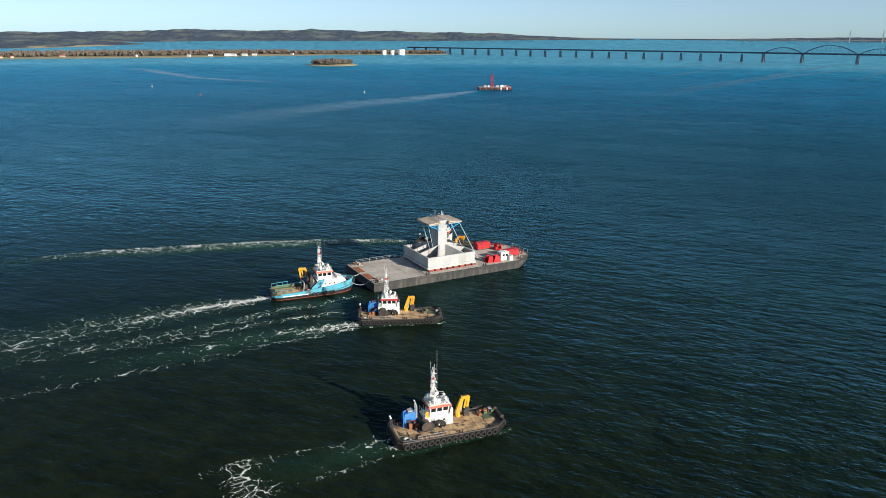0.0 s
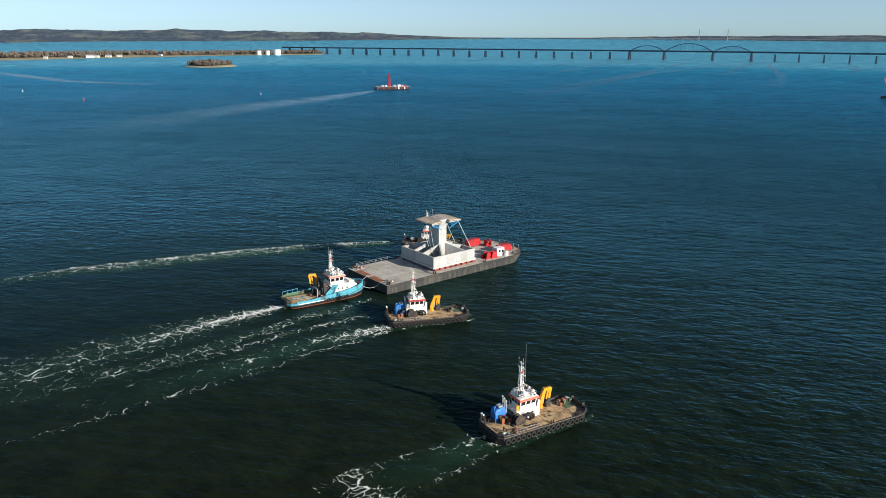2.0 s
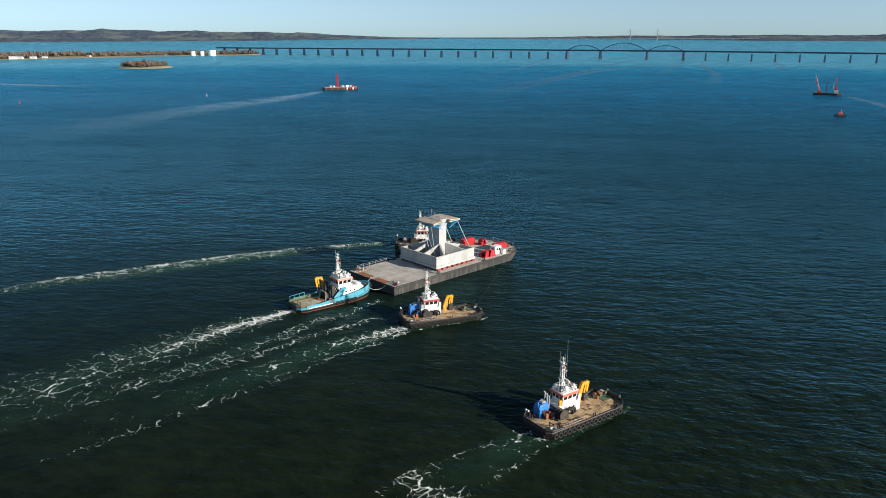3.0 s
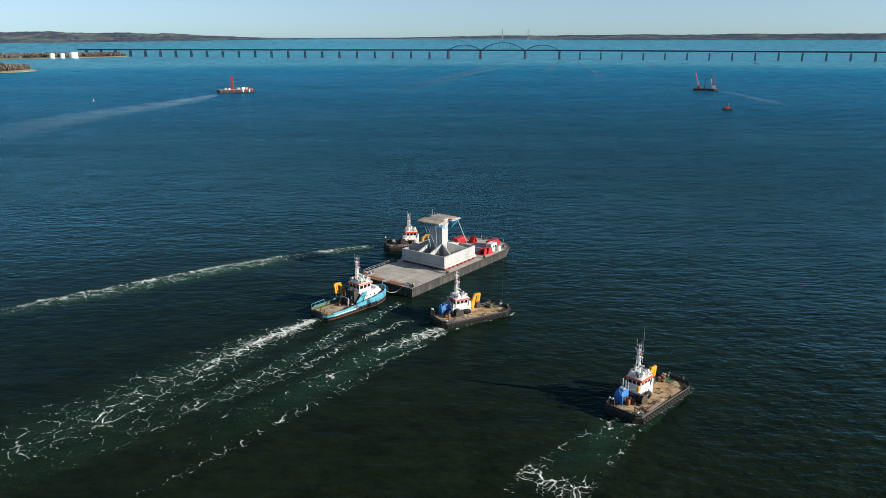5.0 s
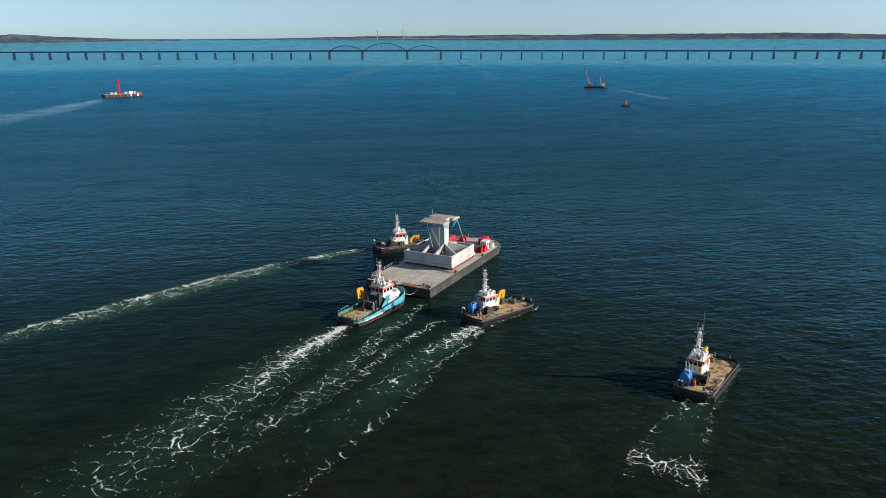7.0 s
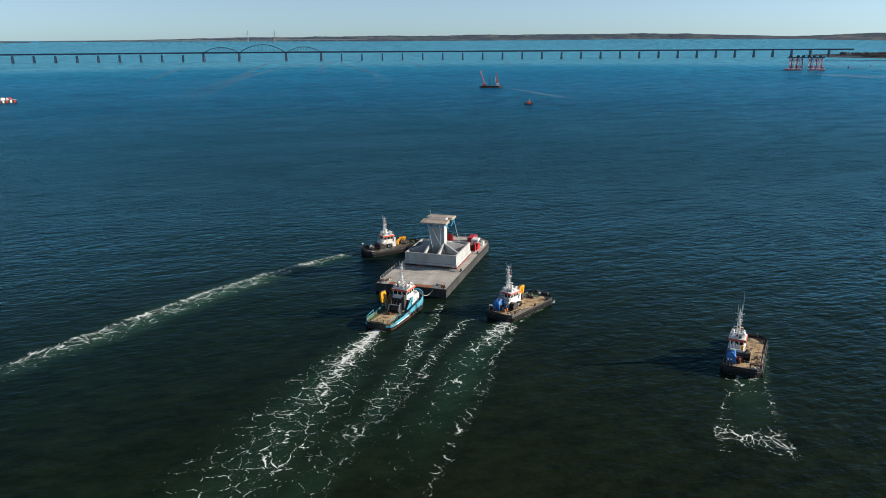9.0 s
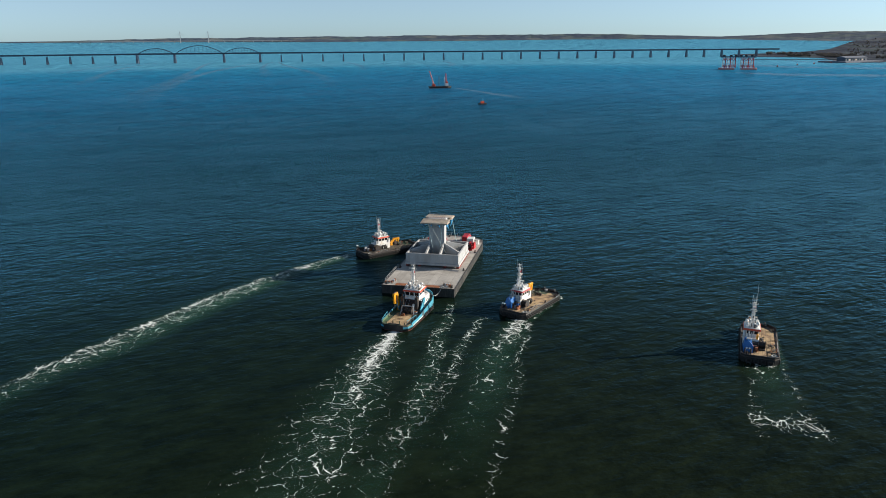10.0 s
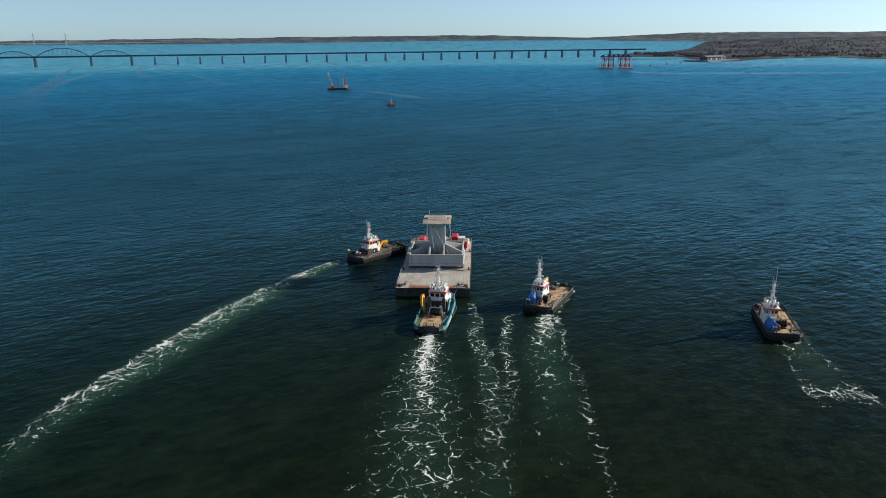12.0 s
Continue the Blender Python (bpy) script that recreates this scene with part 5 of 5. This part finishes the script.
    for s in (-1, 1):
        tyres(ob, [(11.0 + 1.05 * k, s * (B * 1.0 + 0.12), 1.05) for k in range(6)], (0, 1, 0), 0.4, 0.16)
        part("after_rail", Shape().path([(0.9, s * 3.2, 2.0), (0.9, s * 3.2, 2.9), (5.4, s * 3.85, 2.9), (5.4, s * 3.85, 2.0)], 0.06, 5).path([(2.4, s * 3.5, 2.0), (2.4, s * 3.5, 2.9)], 0.05, 5).path([(3.9, s * 3.7, 2.0), (3.9, s * 3.7, 2.9)], 0.05, 5), CYAN, ob)
    tyres(ob, [(22.6, -1.2, 2.6), (23.0, -0.4, 2.7), (23.0, 0.4, 2.7), (22.6, 1.2, 2.6)], (1, 0, 0), 0.5, 0.22)
    planks(ob, lambda x, y: True, 1.6, 10.2, -2.75, 2.8, 1.30)
    part("stern_roller", Shape().tube((0.5, -1.6, 1.75), (0.5, 1.6, 1.75), 0.3, 10), DARKMACH, ob)
    for x, y in ((1.4, -2.4), (1.4, 2.4), (2.0, -0.8), (2.0, 0.9)):
        part("stop_pin", Shape().tube((x, y, 1.3), (x, y, 2.2), 0.14, 7), GREEN, ob)
    z = 1.55
    lower = [(12.3, -2.7), (18.3, -2.6), (19.8, -1.2), (19.8, 1.2), (18.3, 2.6), (12.3, 2.7)]
    part("deckhouse", Shape().rings([[(x, y, z) for x, y in lower], [(x, y, 4.1) for x, y in lower], [(x - 0.15, y * 0.95, 4.2) for x, y in lower]]), WHITE, ob)
    for s in (-1, 1):
        part("side_fin", Shape().slab([(10.6, 1.6), (12.4, 1.6), (14.2, 3.9), (14.2, 4.5), (13.0, 4.5), (10.6, 2.4)], s * 2.9 - 0.12, s * 2.9 + 0.12), CYAN, ob, "light blue sloped side panel")
    part("foredeck_cover", Shape().rings([[(18.0, -2.3, 2.6), (21.0, -1.4, 2.6), (21.0, 1.4, 2.6), (18.0, 2.3, 2.6)], [(18.0, -2.1, 4.6), (19.2, -1.3, 4.3), (19.2, 1.3, 4.3), (18.0, 2.1, 4.6)]]), WHITE, ob)
    for y in (-2.73, 2.66):
        for x in (13.2, 14.4, 15.7, 17.0):
            part("porthole", Shape().tube((x, y, 3.1), (x, y + 0.06, 3.1), 0.22, 10), GLASS, ob)
    wheelhouse(ob, 12.6, 16.4, -1.9, 1.9, 4.2, 6.6, ORANGE, rng)
    mast(ob, 13.6, 0.0, 6.65, 13.2, 0.5)
    for y in (-1.9, 1.9):
        part("funnel", Shape().rings([[(10.9 + dx * 0.45, y + dy * 0.4, zz) for dx, dy in ((-1, -1), (1, -1), (1, 1), (-1, 1))] for zz in (2.0, 5.3)]), DARKMACH, ob)
        part("exhaust", Shape().tube((10.9, y, 5.3), (10.7, y, 6.0), 0.16, 8), DARKMACH, ob)
    wnc = part("tow_winch", Shape().box(9.0, 10.6, -1.4, 1.4, 1.35, 1.6, 0.05), DARKMACH, ob)
    part("winch_drum", Shape().tube((9.8, -1.1, 2.2), (9.8, 1.1, 2.2), 0.6, 12), DARKMACH, wnc)
    for y in (-1.15, 0.0, 1.15):
        part("winch_flange", Shape().tube((9.8, y - 0.05, 2.2), (9.8, y + 0.05, 2.2), 0.9, 14), DARKMACH, wnc)
    part("tow_hook_frame", Shape().path([(8.6, -1.9, 1.35), (8.9, -1.7, 3.6), (8.9, 1.2, 3.6), (8.6, 1.6, 1.35)], 0.14, 6), GREYPAINT, ob)
    part("ladder", Shape().tube((10.3, -2.3, 1.4), (11.6, -2.0, 4.3), 0.08, 5).tube((10.3, -1.7, 1.4), (11.6, -1.4, 4.3), 0.08, 5), WHITE, ob)
    knuckle_crane(ob, 11.3, 3.2, 1.35, 176, 4.7, 3.2)
    for k in range(10):
        x, y, r = rng.uniform(7.2, 10.2), rng.uniform(-2.6, 2.4), rng.uniform(0.12, 0.3)
        part("deck_gear", Shape().box(x - r, x + r, y - r, y + r, 1.37, 1.37 + r * 2, 0.03), rng.choice((DARKMACH, GREYPAINT, RUST)), ob)


blue_tug(pose(-46.4, 188.0, -0.25, 0, 0, 22.0))


def line_between(name, a, b, sag, label, r=0.07):
    a, b = Vector(a), Vector(b)
    pts = [a.lerp(b, t) - Vector((0, 0, sag * 4 * t * (1 - t))) for t in np.linspace(0, 1, 11)]
    solid(name, Shape().path(pts, r, 5), ROPE if r > 0.05 else WIRE, ID, label, "rope")


line_between("mooring_line", (-26.2, 194.6, 2.9), tuple((on_barge(0.6, 3.6, 2.6)).translation), 1.6, "slack pale mooring line from tug to barge")
line_between("tow_line", (-25.4, 197.6, 2.9), tuple((on_barge(0.6, 11.0, 2.6)).translation), 0.3, "short mooring line from tug bow to barge")
line_between("tow_line", (0.4, 176.6, 2.2), tuple((on_barge(47, 0.4, 2.6)).translation), 0.9, "thin tow line from workboat to barge bow", 0.014)


# ---- far vessels ----
def red_barge():
    ob = thing("work_barge", pose(67, 992, 0, 0, 0, 4), "red and white work barge with a red tower", "barge")
    part("hull", Shape().rings([[(-22 * f, -9 * f, z), (20 * f, -9 * f, z), (22 * f, -6 * f, z), (22 * f, 9 * f, z), (-22 * f, 9 * f, z)] for f, z in ((0.97, -1), (1, 0.5), (1, 3.4))]), HULL_BLACK, ob)
    for k in range(11):
        part("fender_panel", Shape().box(-21 + 3.9 * k, -19.4 + 3.9 * k, -9.25, -9.0, 0.6, 3.3), (WHITE if k % 2 else RED) if k > 6 else (DARKMACH if k % 2 else RUSTRED), ob)
    part("deck", Shape().box(-21.5, 21.5, -8.7, 8.7, 3.4, 3.55), GREYPAINT, ob)
    tw = Shape()
    for x in (-1.4, 1.4):
        for y in (-1.4, 1.4):
            tw.tube((x - 4, y, 3.5), (x * 0.6 - 4, y * 0.6, 20), 0.3, 5)
    for k in range(6):
        z, z2 = 3.5 + 2.75 * k, 3.5 + 2.75 * (k + 1)
        for y in (-1.2, 1.2):
            tw.tube((-5.2, y, z), (-2.8, y, z2), 0.16, 4).tube((-2.8, y, z), (-5.2, y, z2), 0.16, 4)
    part("tower", tw, RED, ob)
    for x, w, h, mt in ((-13, 3, 2.0, GREYPAINT), (-8.5, 2, 1.8, WHITE), (3, 3.4, 2.0, GREYPAINT), (9, 4, 2.2, WHITE), (13.5, 2.5, 2.0, GREYPAINT), (16.5, 2, 2.2, RED)):
        part("deck_box", Shape().box(x - w / 2, x + w / 2, -3, 2, 3.55, 3.55 + h, 0.1), mt, ob)


red_barge()


def dredger():
    ob = thing("dredger", pose(616, 756, 0, 0, 0, -38), "small dark dredger with two raised orange cranes", "dredger")
    part("hull", Shape().rings([[(-15 * f, -4.5 * f, z), (10 * f, -4.5 * f, z), (15.5 * f, 0, z), (10 * f, 4.5 * f, z), (-15 * f, 4.5 * f, z)] for f, z in ((0.9, -1), (1, 0.4), (1.03, 2.6))]), HULL_BLACK, ob)
    part("boot_stripe", Shape().box(-15.1, 9.5, -4.6, 4.6, 0.0, 0.5), BOOT, ob)
    part("deckhouse", Shape().box(7, 11, -2.6, 2.6, 2.6, 6.4, 0.1), WHITE, ob)
    part("wheelhouse", Shape().box(7.6, 10.4, -2, 2, 6.4, 8.8, 0.1), ORANGE, ob)
    part("machinery_house", Shape().box(-11, -7, -2.4, 2.4, 2.6, 5.6, 0.1), ORANGE, ob)
    for (a, b) in (((-9, 0, 5), (-14.5, 0, 23)), ((8.5, 0, 8.5), (8.0, 0, 20))):
        s = Shape()
        a, b = Vector(a), Vector(b)
        for dx, dy in ((-0.6, -0.6), (0.6, -0.6), (0.6, 0.6), (-0.6, 0.6)):
            s.tube(a + Vector((dx, dy, 0)), b + Vector((dx * 0.4, dy * 0.4, 0)), 0.18, 4)
        for k in range(7):
            p, q = a.lerp(b, k / 7), a.lerp(b, (k + 1) / 7)
            s.tube(p + Vector((-0.5, -0.5, 0)), q + Vector((0.5, -0.5, 0)), 0.12, 4).tube(p + Vector((0.5, 0.5, 0)), q + Vector((-0.5, 0.5, 0)), 0.12, 4)
        part("boom", s, ORANGE, ob)
    part("spud", Shape().tube((-1.5, 0, 2), (-1.5, 0, 16), 0.4, 8), DARKMACH, ob)
    part("mast", Shape().tube((5.8, 0, 6), (5.8, 0, 15), 0.2, 6), WHITE, ob)


dredger()


def small_boat(x, y, yaw, label):
    ob = thing("motorboat", pose(x, y, 0, 0, 0, yaw), label, "boat")
    part("hull", Shape().rings([[(-4 * f, -1.6 * f, z), (2.5 * f, -1.6 * f, z), (5 * f, 0, z), (2.5 * f, 1.6 * f, z), (-4 * f, 1.6 * f, z)] for f, z in ((0.85, -0.5), (1, 0.3), (1.05, 1.2))]), DARKMACH, ob)
    part("cabin", Shape().box(-1.5, 2, -1.1, 1.1, 1.2, 3.2, 0.15), ORANGE, ob)
    part("window", Shape().box(2.0, 2.05, -0.9, 0.9, 2.2, 2.9), GLASS, ob)
    part("mast", Shape().tube((-0.5, 0, 3.2), (-0.5, 0, 6.2), 0.08, 5), WHITE, ob)


small_boat(452, 553, 150, "small dark motorboat with an orange cabin")
for x, y in ((1554, 609), (1668, 602), (1753, 590), (1845, 577), (1500, 640)):
    small_boat(x, y, 20, "small dark boat moored off the harbour")


PINKISH = surface("faded_red_paint", (0.62, 0.33, 0.31), 0.6, var=0.2)


def gantry():
    ob = thing("floating_gantry", pose(1383, 632, 0, 0, 0, -70), "red and white lattice gantry standing on two pontoons", "gantry crane")
    for c in (-21, 21):
        part("pontoon", Shape().box(c - 15, c + 15, -10, 10, -1, 3.2, 0.4), PINKISH, ob, "faded pink-red pontoon")
        part("fender", Shape().box(c - 15.4, c - 15, -9, 9, 0.3, 2.6), DARKMACH, ob)
        for k in range(6):
            x = c + 5.0 * (k - 2.5) + (4 if c < 0 else -4)
            lean = 0.5 * (k - 2.5)
            for y in (-5, 5):
                part("leg", Shape().tube((x, y, 3.2), (x - lean, y * 0.8, 25), 0.95, 6, 0.8), RED if k % 2 else WHITE, ob)
                if k < 5:
                    for n in range(3):
                        z0, z1 = 4 + 6.6 * n, 10 + 6.6 * n
                        part("brace", Shape().tube((x, y, z0), (x + 5.0, y * 0.9, z1), 0.4, 5).tube((x + 5.0, y, z0), (x, y * 0.9, z1), 0.4, 5), RED if n != 1 else WHITE, ob)
    part("top_beam", Shape().box(-33, 33, -5, -3.4, 23.6, 25.6).box(-33, 33, 3.4, 5, 23.6, 25.6), STEELB, ob)
    for x in (-27, -14, -5, 5, 14, 25):
        part("hoist", Shape().box(x - 2.6, x + 2.6, -4.5, 4.5, 25.6, 28.6, 0.2), DARKMACH, ob)


gantry()


def buoy(x, y, mat, label):
    ob = thing("buoy", pose(x, y, 0), label, "buoy")
    part("float", Shape().tube((0, 0, -0.6), (0, 0, 0.7), 1.1, 10, 0.9), mat, ob)
    part("topmark", Shape().tube((0, 0, 0.7), (0, 0, 3.6), 0.35, 8, 0.12), mat, ob)


buoy(-279, 864, RED, "red navigation buoy on open water")
buoy(-97, 920, GREYPAINT, "grey navigation buoy on open water")
buoy(-390, 1010, GREYPAINT, "small pale buoy on open water")


def harbour():
    ob = thing("ferry_terminal", pose(1905, 545, 0, 0, 0, -22), "long pale harbour building on a stone quay", "building")
    part("quay", Shape().box(-45, 95, -16, 60, -2, 3.0), PIERC, ob, "stone quay")
    part("wall", Shape().box(-25, 55, 0, 24, 3.0, 11.0), STEELB, ob)
    part("roof", Shape().rings([[(x, -2, 11.0), (x, 26, 11.0), (x, 12, 15.0)] for x in (-27, 57)]), PIERC, ob)
    for k in range(9):
        part("window", Shape().box(-20 + 8 * k, -15.5 + 8 * k, -0.15, 0.1, 4.5, 8.5), FORM if k % 3 == 1 else GLASS, ob)
    sp = thing("jetty", pose(1985, 786, 0, 0, 0, math.degrees(math.atan2(-150, 60))), "long low dark jetty reaching from the shore", "jetty")
    part("walkway", Shape().box(-20, 190, -2, 2, 1.4, 2.4), DARKMACH, sp)
    for k in range(14):
        part("pile", Shape().tube((-18 + 15.5 * k, 0, -2), (-18 + 15.5 * k, 0, 1.4), 0.5, 6), DARKMACH, sp)


harbour()

# ---- woodland on the coast by the bridge end ----
_rw = random.Random(21)
coast = Shape()
for _ in range(4200):
    b = _rw.uniform(70.8, 100)
    r = interp(b, [(69.4, 2700), (70.2, 2560), (72, 2520), (74.2, 2460), (76, 2300), (79, 2300), (81, 2380), (84, 2500), (86, 2360), (100, 2300)]) + 30 + (1900 if b > 76 else 300) * _rw.random() ** 1.6
    if noise.noise((b * 0.9, r * 0.004, 2)) < -0.12:
        continue
    x, y = polar(b, r)
    tree_clump(coast, x, y, sea_z(r) + 1.2 + 6 * max(0, (r - 2500) / 1200), _rw.uniform(4, 9), _rw)
solid("woodland", coast, WOOD_BARE, ID, "bare brown winter woods on the coast", "trees", kind="stuff")


# ---- wakes ----
def wake(name, pts, label, fn, step=1.4, across=12, z=0.05, material=FOAM):
    """A sheet of foam along a line of (x, y, half width); fn(u, t) gives core, lace and churn."""
    P = [Vector((x, y, 0)) for x, y, w in pts]
    d = [0.0]
    for a, b in zip(P, P[1:]):
        d.append(d[-1] + (b - a).length)
    n = max(2, int(d[-1] / step))
    verts, cols, faces = [], [], []
    for i in range(n + 1):
        s = d[-1] * i / n
        x, y, w = (float(np.interp(s, d, [p[k] for p in pts])) for k in range(3))
        s2, s1 = min(d[-1], s + 4), max(0, s - 4)
        t = Vector((np.interp(s2, d, [p[0] for p in pts]) - np.interp(s1, d, [p[0] for p in pts]), np.interp(s2, d, [p[1] for p in pts]) - np.interp(s1, d, [p[1] for p in pts]), 0)).normalized()
        nx, ny = -t.y, t.x
        wob = 0.9 * noise.noise((s * 0.06, 3.1, len(pts))) + 0.5 * noise.noise((s * 0.21, 7.7, len(pts)))
        for j in range(across + 1):
            u = 2 * j / across - 1
            verts.append((x + nx * (u * w + wob), y + ny * (u * w + wob), z))
            cols.append(fn(u, i / n))
    for i in range(n):
        for j in range(across):
            a = i * (across + 1) + j
            faces.append((a, a + across + 1, a + across + 2, a + 1))
    ob = solid(name, Shape().add(verts, faces), material, ID, label, "wake", kind="stuff")
    at = ob.data.attributes.new("foam", "FLOAT_COLOR", "POINT")
    at.data.foreach_set("color", [c for q in cols for c in (*(max(0.0, min(1.0, k)) for k in q), 1.0)])
    return ob


def g(u, c, w):
    return math.exp(-((u - c) / w) ** 2)


def fade(t, a=0.04, b=0.25):
    return min(1, t / a) * min(1, (1 - t) / b)


# u runs from the right bank (-1) to the left (+1), looking along the line
wake("wake_foam", [(-8, 244.6, 3), (-29, 244.8, 6), (-59, 241, 8), (-92, 233, 9), (-109, 229.5, 8), (-127, 222, 6), (-150, 213, 5)], "long white breaking wake behind the far workboat",
     lambda u, t: ((0.55 - 0.2 * t) * g(u, -0.3, 0.14) * fade(t, 0.01, 0.3), (1.0 * g(u, -0.2, 0.32) + 0.85 * g(u, 0.35, 0.42)) * fade(t, 0.02, 0.3), 1.2 * g(u, 0.15, 0.55) * fade(t, 0.02, 0.6)))
wake("wake_foam", [(-45.3, 188.2, 2.8), (-56, 182.8, 7.5), (-75.5, 170.8, 12.0), (-99.5, 155.5, 15.5), (-125, 140, 17), (-150, 125, 17)], "white churned propeller wash behind the blue tug",
     lambda u, t: (0.6 * g(u, 0.0, 0.4) * max(0, 1 - t * 3.6) + 0.42 * g(u, 0.05, 0.2) * max(0, 1 - t * 1.3), 0.82 * (1 - abs(u) ** 3) * fade(t, 0.01, 0.45), 0.5 * g(u, 0, 0.5) * fade(t, 0.01, 0.8)))
wake("wake_foam", [(-21.5, 190.3, 1.4), (-40, 178.5, 3), (-55, 168.2, 3.6), (-73, 156, 4.5), (-93, 146.3, 5), (-118, 133, 5)], "broken foam trail from the barge's corner",
     lambda u, t: (0.06 * g(u, 0, 0.5) * fade(t), 0.9 * (1 - u ** 4) * fade(t, 0.02, 0.3), 0.45 * g(u, 0, 0.6) * fade(t)), across=8)
wake("wake_foam", [(-22.5, 174.5, 1.0), (-27, 177.5, 1.8), (-51, 164.5, 2.6), (-68, 155.5, 3), (-90, 143.5, 3.2)], "foam streak beside the workboat's wake",
     lambda u, t: (0.1 * g(u, 0, 0.4) * fade(t), 0.95 * (1 - u ** 4) * fade(t, 0.02, 0.3), 0.3 * g(u, 0, 0.6) * fade(t)), across=8)
wake("wake_foam", [(-20, 169.8, 3.4), (-30, 166, 5.5), (-52, 155, 8), (-76, 142.5, 9), (-100, 130, 8)], "lacy foam wake behind the workboat beside the barge",
     lambda u, t: (0.75 * g(u, 0.2, 0.6) * max(0, 1 - t * 4), (1.2 * g(u, 0.82, 0.15) + 1.05 * g(u, -0.05, 0.7) * max(0.0, 1 - t * 0.8)) * fade(t, 0.02, 0.2), 0.9 * g(u, 0.1, 0.6) * max(0.0, 1 - t * 1.2)))
wake("wake_foam", [(-7.2, 114.6, 4.2), (-10.5, 113.4, 4.4), (-16, 110.5, 4.8), (-26, 104.5, 5.8), (-36, 98.5, 7)], "green and white wash behind the near workboat",
     lambda u, t: (0.5 * (g(u, 0.35, 0.22) + g(u, -0.35, 0.22)) * max(0, 1 - t * 3.5) + 0.42 * g(t, 0.84, 0.09) * g(u, 0.1, 0.7), 0.95 * (g(u, 0.85, 0.17) + g(u, -0.85, 0.17)) + 0.85 * (g(u, 0.35, 0.3) + g(u, -0.35, 0.3)) * max(0.25, 1 - t) + 0.75 * g(t, 0.82, 0.14), 0.55 * g(u, 0.0, 0.75) * max(0.0, 1 - t)), step=0.8)
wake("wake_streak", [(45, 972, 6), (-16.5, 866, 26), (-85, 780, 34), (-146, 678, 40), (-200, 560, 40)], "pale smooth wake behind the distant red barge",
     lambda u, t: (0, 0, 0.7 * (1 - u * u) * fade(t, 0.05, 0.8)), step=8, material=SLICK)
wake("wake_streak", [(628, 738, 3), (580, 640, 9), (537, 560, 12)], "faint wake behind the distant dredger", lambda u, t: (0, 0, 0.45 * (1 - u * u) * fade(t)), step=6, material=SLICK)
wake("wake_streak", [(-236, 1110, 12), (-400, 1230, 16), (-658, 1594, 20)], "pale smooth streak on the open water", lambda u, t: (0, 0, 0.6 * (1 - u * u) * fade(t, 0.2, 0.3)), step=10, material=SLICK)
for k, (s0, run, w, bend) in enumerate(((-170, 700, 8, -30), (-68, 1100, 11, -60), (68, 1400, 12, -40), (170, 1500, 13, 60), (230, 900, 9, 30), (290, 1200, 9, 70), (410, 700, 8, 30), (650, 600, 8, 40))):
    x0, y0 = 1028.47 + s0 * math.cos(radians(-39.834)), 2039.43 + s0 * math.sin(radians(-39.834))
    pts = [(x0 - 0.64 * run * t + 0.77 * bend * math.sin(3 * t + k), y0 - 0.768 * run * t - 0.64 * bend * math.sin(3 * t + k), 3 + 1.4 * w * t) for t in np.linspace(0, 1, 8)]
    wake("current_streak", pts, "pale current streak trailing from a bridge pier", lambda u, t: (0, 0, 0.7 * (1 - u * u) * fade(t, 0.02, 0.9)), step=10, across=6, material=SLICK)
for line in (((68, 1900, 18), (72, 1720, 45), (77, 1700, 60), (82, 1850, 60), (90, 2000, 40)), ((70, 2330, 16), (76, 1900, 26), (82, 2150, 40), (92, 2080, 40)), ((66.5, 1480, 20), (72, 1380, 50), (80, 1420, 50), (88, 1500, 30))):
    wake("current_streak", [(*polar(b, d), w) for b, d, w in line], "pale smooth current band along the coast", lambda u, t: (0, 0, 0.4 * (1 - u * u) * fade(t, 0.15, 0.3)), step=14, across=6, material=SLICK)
# bow wave of the near workboat and foam along the hulls
for m0, lab in ((pose(-8.7, 114.7, -0.25, 0, 0, 20.0), "thin foam along the near workboat's side"), (pose(-20.9, 171.6, -0.25, 0, 0, 5.0), "thin foam along the workboat's side")):
    a, b, c = (m0 @ Vector(p) for p in ((-1.0, -4.6, 0), (12, -4.7, 0), (21.5, -3.2, 0)))
    wake("hull_foam", [(c.x, c.y, 0.9), (b.x, b.y, 0.9), (a.x, a.y, 1.2)], lab, lambda u, t: (0.42 * g(u, 0.1, 0.6) * (1 if t < 0.15 else 0.6), 0.7 * (1 - u * u), 0.5 * (1 - u * u)), step=0.8, across=6)
